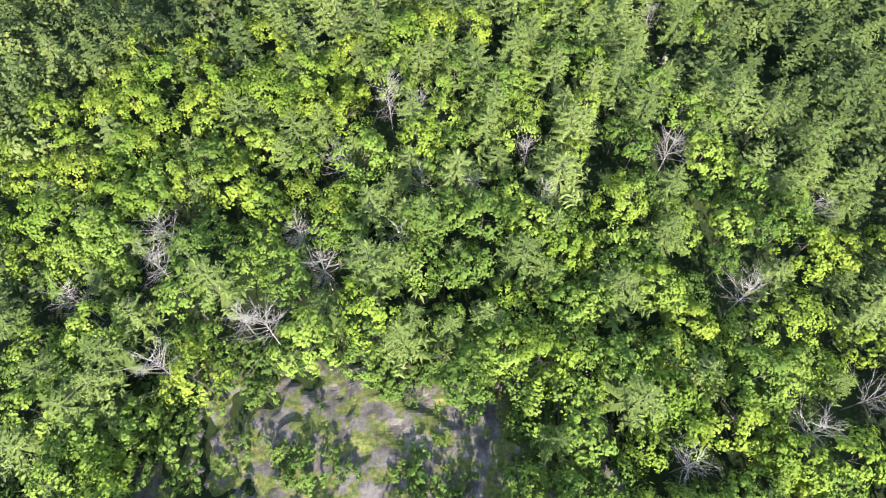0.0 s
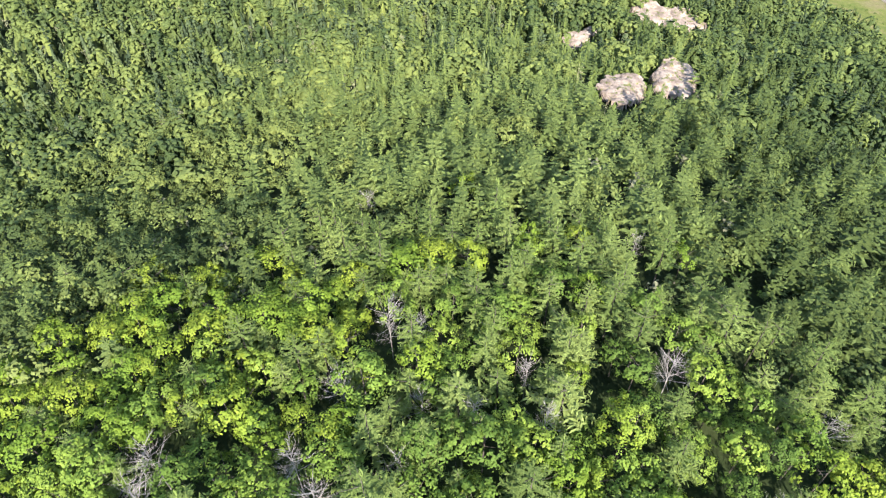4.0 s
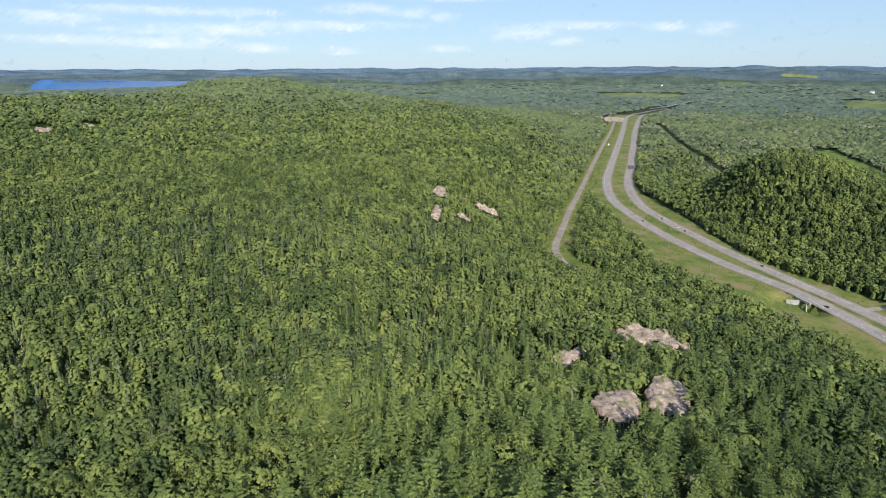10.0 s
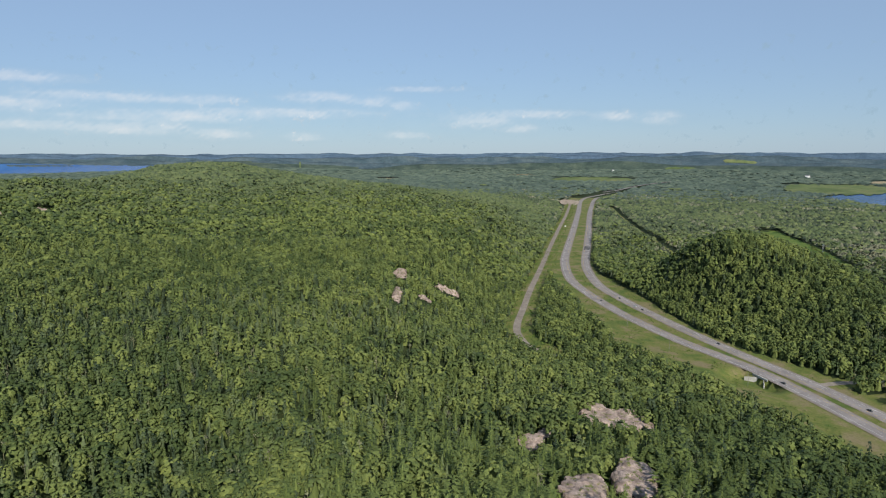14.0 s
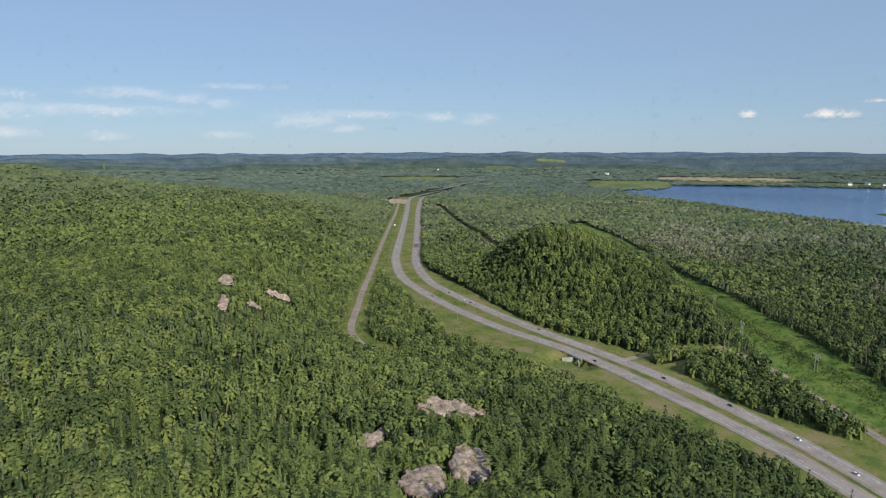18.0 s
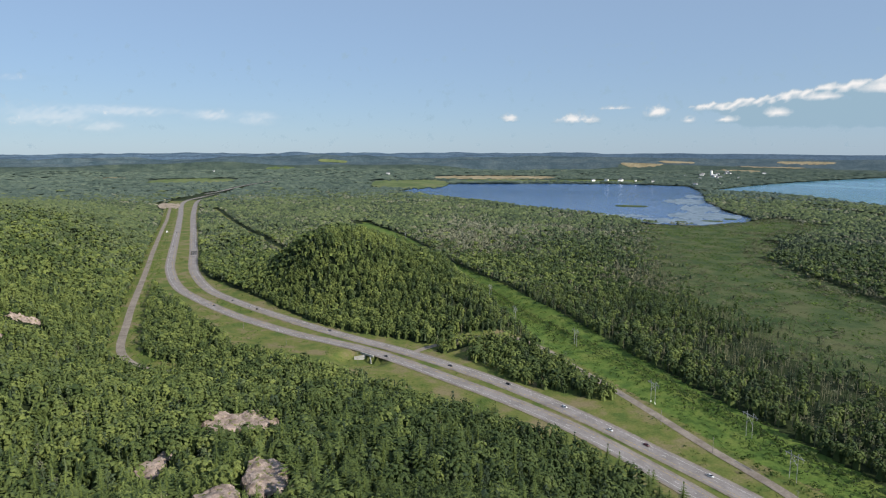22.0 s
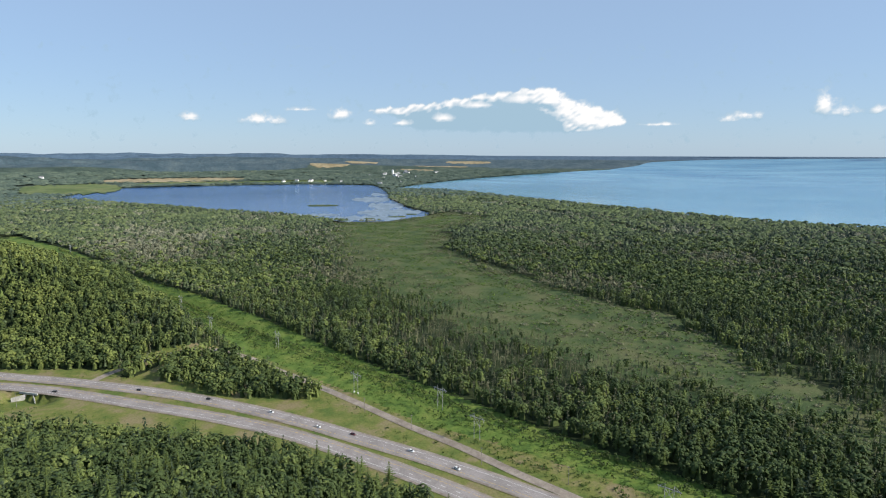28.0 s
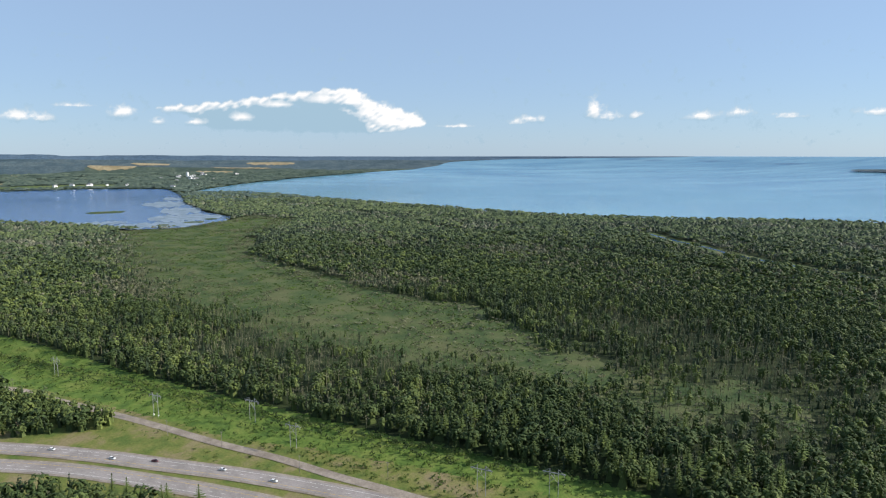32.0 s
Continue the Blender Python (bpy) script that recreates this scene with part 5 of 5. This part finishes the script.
# ======== the lake's weeds, far fields, far water, the town ========
def strip(name, a0, a1, d0, d1, z, material, label, category="field", ragged=0.25, seed=1, kind="structure"):
    """A patch of the distance between two headings and two distances, with a ragged edge."""
    n = max(12, int((a1 - a0) * 6))
    a = np.linspace(a0, a1, n)
    t = np.linspace(-1, 1, n)
    mid, half = (d0 + d1) / 2, (d1 - d0) / 2
    edge = np.sqrt(np.clip(1 - t ** 4, 0.02, 1))
    lo = mid - half * edge * (1 + ragged * wave(a * 100, a * 0 + seed * 37, 60, seed))
    hi = mid + half * edge * (1 + ragged * wave(a * 100, a * 0 + seed * 53, 50, seed + 1))
    k = np.linspace(0, 1, 5)
    D = lo[:, None] * (1 - k) + hi[:, None] * k
    A2 = np.radians(a)[:, None] + 0 * D
    x, y = D * np.sin(A2), D * np.cos(A2)
    v, f = sheet(*far(x, y, height(x, y) + z))
    return tagged(new(name, mesh_of(name, v, f[:, ::-1], [material], smooth_faces=True)), label, category, kind=kind)


for i, (a0, a1, d0, d1) in enumerate(((56, 63.4, 1850, 1990), (59, 64.8, 2010, 2200), (60, 63.2, 2230, 2480), (58.6, 62, 2560, 2800), (52, 57.5, 1990, 2080), (60.3, 62.0, 2900, 3050))):
    strip("lake_weed", a0, a1, d0, d1, 0.8, M_WEED, "pale floating weed on the lake", "water plants", 0.5, 20 + i)
for i, (a0, a1, d0, d1) in enumerate(((54.6, 57.4, 2360, 2440), (59.6, 60.6, 1890, 1925), (61.7, 63.4, 1935, 1975), (63.4, 64.4, 2010, 2050))):
    strip("reed_island", a0, a1, d0, d1, 0.95, M_MARSH, "low green reed island in the lake", "island", 0.3, 40 + i)
for i, (a0, a1, d0, d1, kind, label) in enumerate(FIELDS):
    strip("far_field", a0, a1, d0, d1, 3, M_FIELD if kind else M_PASTURE, label, "field", 0.3, 60 + i)
strip("sandy_yard", 15.3, 17.0, 2440, 2680, 1.5, M_SAND, "bare sandy ground at the end of the frontage road", "ground", 0.3, 88)
strip("far_lake", -31, -19, 5600, 8600, 6, M_LAKE, "distant blue lake behind the wooded hill", "water", 0.1, 90)
strip("far_island", 116.5, 124, 7300, 8200, 12, M_HAZEWOOD, "low wooded island in the bay", "island", 0.1, 92)


def house(wall, roof_m, l, w, h):
    b = new("house")
    bm = bmesh.new()
    box(bm, -l / 2, l / 2, -w / 2, w / 2, -1, h)
    solid("wall", bm, wall, b)
    bm = bmesh.new()
    rg = []
    for x in (-l / 2 - 0.4, l / 2 + 0.4):
        rg.append([(x, -w / 2 - 0.4, h - 0.1), (x, w / 2 + 0.4, h - 0.1), (x, 0, h + w * 0.35)])
    loft(bm, rg)
    solid("roof", bm, roof_m, b)
    return tagged(b, "small white far-off town building with a grey roof", "house", "town houses")


M_ROOF = mat("grey roofing", (0.2, 0.2, 0.21), 0.8)
g = np.random.RandomState(17)
first = None
for k in range(30):
    if k < 22:
        a, d = g.normal(62.6, 1.3), g.normal(5300, 700)
    elif k < 28:
        a, d = g.uniform(52, 58), g.uniform(4150, 4350)
    else:
        a, d = g.uniform(16, 36), g.uniform(5000, 6500)
    x, y = d * math.sin(radians(a)), d * math.cos(radians(a))
    X, Y, Z = (float(q) for q in far(x, y, float(height(x, y)) + 6))
    s = math.hypot(X, Y) / d * g.uniform(0.8, 1.8)
    m = pose(X, Y, Z, 0, 0, g.uniform(0, 180)) @ Matrix.Scale(s, 4)
    if first is None:
        first = house(M_WHITE, M_ROOF, 18, 11, 6)
        first.matrix_world = m
    else:
        ob = copy_thing(first, m)
        ob.matrix_world = m

# a white tower with a low store, standing out over the town
tower = tagged(new("storage_tower"), "tall white far-off storage tower beside a low store", "tower")
a, d = radians(62.25), 5300.0
X, Y, Z = (float(q) for q in far(d * math.sin(a), d * math.cos(a), float(height(d * math.sin(a), d * math.cos(a))) + 4))
tower.matrix_world = pose(X, Y, Z, 0, 0, -62) @ Matrix.Scale(math.hypot(X, Y) / d, 4)
bm = bmesh.new()
rod(bm, (0, 0, -4), (0, 0, 44), 9, 16)
solid("shaft", bm, M_WHITE, tower)
bm = bmesh.new()
v, f = limb((0, 0, 44), (0, 0, 50), 9.6, 1.5, 16)
vs = [bm.verts.new(p) for p in v]
for q in f:
    bm.faces.new([vs[i] for i in q])
bm.faces.new(vs[16:])
solid("cap", bm, M_ROOF, tower, "grey conical cap")
bm = bmesh.new()
box(bm, 10, 46, -12, 12, -4, 16)
solid("store", bm, M_WHITE, tower, "low white store", 0.5)

# the forest road and the creek on the far side of the marsh
road("road_forest", WOODROAD, 9, 0.4, M_SAND, "sandy road through the woods by the bay")
v, f = ribbon(CREEK, 0, 56, 0.3)
tagged(new("creek_meadow", mesh_of("creek_meadow", v, f, [M_MARSH])), "green reedy strip beside a creek", "marsh", kind="structure")
v, f = ribbon(CREEK, 6, 7, 0.5)
tagged(new("creek_water", mesh_of("creek_water", v, f, [M_LAKE])), "slow dark creek water", "water", kind="structure")

# ======== clouds, far behind all the rest ========
BANK_TOP = [(60.0, 3.7), (61.9, 3.95), (66.0, 4.3), (70.3, 5.1), (75.2, 5.7), (77.0, 5.3), (78.3, 4.2), (80.5, 3.7), (82.9, 2.6)]
BANK_BASE = [(60.0, 3.5), (61.9, 3.2), (64.5, 1.9), (71.0, 1.7), (78.6, 1.65), (82.9, 2.3)]
PUFFS = [(73.5, 4.4, 1.6, 0.6), (76.2, 4.7, 1.2, 0.7), (78.6, 3.7, 1.3, 0.7), (80.6, 3.0, 1.3, 0.6), (69.8, 3.9, 1.5, 0.4), (45.5, 2.7, 0.8, 0.6), (51.0, 2.55, 2.3, 0.55), (57.8, 3.05, 1.3, 0.75), (60.3, 2.4, 0.8, 0.4), (63.0, 2.4, 0.9, 0.35), (66.8, 2.8, 1.0, 0.45), (54.5, 3.55, 1.8, 0.2),
         (92.0, 2.75, 1.4, 0.45), (97.3, 3.4, 0.9, 1.2), (98.4, 2.9, 1.2, 0.6), (90.5, 2.5, 0.9, 0.3), (100.7, 3.0, 0.6, 0.4), (105.7, 2.8, 1.6, 0.5), (108.6, 2.95, 1.2, 0.55), (112.0, 2.7, 1.6, 0.35), (85.4, 2.2, 1.8, 0.25), (118.0, 2.8, 1.6, 0.5)]
STREAKS = [(-29, 5.6, 5, 0.5), (-28.5, 3.6, 3.5, 0.5), (-21, 1.9, 4.5, 0.5), (-14, 1.5, 2.5, 0.5), (-7.4, 1.3, 1.6, 0.4), (-5.5, 4.7, 3.2, 0.45), (-1.5, 4.4, 2.0, 0.5), (1.4, 4.0, 1.2, 0.4), (-15.5, 4.3, 3, 0.35),
           (1.7, 1.4, 1.8, 0.35), (8.2, 2.6, 3.0, 0.5), (11.8, 2.0, 1.6, 0.4), (19.7, 3.0, 2.2, 0.5), (23.3, 2.8, 2.2, 0.6), (-22, 4.3, 6, 0.4), (-27, 2.1, 5, 0.4), (2.7, 5.4, 4, 0.25), (-10, 3.3, 8, 0.4), (-18, 2.9, 8, 0.5), (12, 3.2, 6, 0.4)]
a = np.radians(np.arange(-45, 130, 0.35))
e = np.radians(np.arange(0.25, 9.0, 0.22))
CA, CE = np.meshgrid(a, e, indexing="ij")
ad, ed = np.degrees(CA), np.degrees(CE)
dens, top = np.zeros_like(ad), np.zeros_like(ad)
lump = 0.5 * wave(ad * 10, ed * 22, 14, 71) + 0.35 * wave(ad * 10, ed * 22, 6, 72)
for ca, ce, wa, he in PUFFS:
    k = np.exp(-((ad - ca) / wa) ** 2 * 1.1 - ((ed - ce) * np.where(ed < ce, 1.5, 0.95) / he) ** 2)
    dens = np.maximum(dens, k * (1 + 0.6 * lump) * 1.15 - 0.08)
    top = np.maximum(top, k * smooth(-0.9, 0.3, (ed - ce) / he + 0.3 * lump))
bt, bb = np.interp(ad, *np.array(BANK_TOP).T), np.interp(ad, *np.array(BANK_BASE).T)
bt = bt + 0.28 * wave(ad * 10, ed * 0, 9, 73) + 0.12 * wave(ad * 10, ed * 0, 4, 74)
within = (ad > 60.2) & (ad < 82.7)
body = np.where(within, smooth(-0.15, 0.35, bt - ed) * smooth(-0.25, 0.25, ed - bb), 0)
dens = np.maximum(dens, body * 1.35)
rim = smooth(1.2, 0.2, (bt - ed) / (0.8 + 2.5 * smooth(73, 78, ad)) + 0.6 * lump)
top = np.maximum(top, np.where(within, body * rim, 0))
thin = np.zeros_like(ad)
for ca, ce, wa, he in STREAKS:
    thin = np.maximum(thin, np.exp(-((ad - ca) / wa) ** 2 - ((ed - ce) / he) ** 2) * (0.6 + 0.4 * lump))
thin = np.clip(thin + 0.16 * smooth(30, -5, ad) * smooth(6.5, 4.0, ed) * smooth(0.3, 1.5, ed) * (0.7 + 0.5 * lump), 0, 1)
RC = 4840.0
v, f = sheet(RC * np.sin(CA), RC * np.cos(CA), EYE_Z + RC * np.tan(CE))
me = mesh_of("clouds", v, f, [], np.clip(dens, 0, 2).ravel(), True)
for name, val in (("top", top), ("thin", np.clip(thin, 0, 1))):
    at = me.attributes.new(name, "FLOAT", "POINT")
    at.data.foreach_set("value", val.ravel().astype(np.float32))
m = bpy.data.materials.new("glowing cloud backdrop")
m.use_nodes = True
nodes = m.node_tree.nodes
nodes.remove(nodes["Principled BSDF"])


def field(name):
    n = node(m, "Attribute")
    n.attribute_name = name
    return n.outputs["Fac"]


def maths(op, a, b):
    n = m.node_tree.nodes.new("ShaderNodeMath")
    n.operation = op
    for sock, v in zip(n.inputs, (a, b)):
        if hasattr(v, "is_linked"):
            link(m, v, sock)
        else:
            sock.default_value = v
    return n.outputs[0]


fluff = grain(m, 0.012, 8, 0.62)
d = maths("ADD", field("tone"), maths("MULTIPLY", maths("SUBTRACT", fluff, 0.5), 3.0))
alpha = node(m, "MapRange")
link(m, d, alpha.inputs["Value"])
alpha.inputs["From Min"].default_value, alpha.inputs["From Max"].default_value, alpha.inputs["To Max"].default_value = 0.25, 1.0, 0.92
wisp = maths("MULTIPLY", maths("MULTIPLY", field("thin"), ramp(m, grain(m, 0.004, 6, 0.6), (0.35, (0.2, 0.2, 0.2)), (0.65, (1, 1, 1)))), 0.62)
al = maths("MAXIMUM", alpha.outputs[0], wisp)
# clouds glow: sunlit white tops and shaded blue-grey bases are painted as emission
em = node(m, "Emission")
link(m, mix(m, ramp(m, maths("ADD", maths("ADD", field("top"), maths("MULTIPLY", field("thin"), 2.0)), maths("MULTIPLY", maths("SUBTRACT", fluff, 0.5), 0.8)), (0.2, (0, 0, 0)), (0.95, (1, 1, 1))), (0.30, 0.435, 0.54), (0.90, 0.87, 0.85)), em.inputs[0])
em.inputs[1].default_value = 0.9
tr = node(m, "BsdfTransparent")
ms = node(m, "MixShader")
link(m, al, ms.inputs[0])
link(m, tr.outputs[0], ms.inputs[1])
link(m, em.outputs[0], ms.inputs[2])
link(m, ms.outputs[0], nodes["Material Output"].inputs[0])
me.materials.append(m)
tagged(new("backdrop_clouds", me), "white cumulus clouds and thin streaks low in the sky", "clouds", kind="structure")
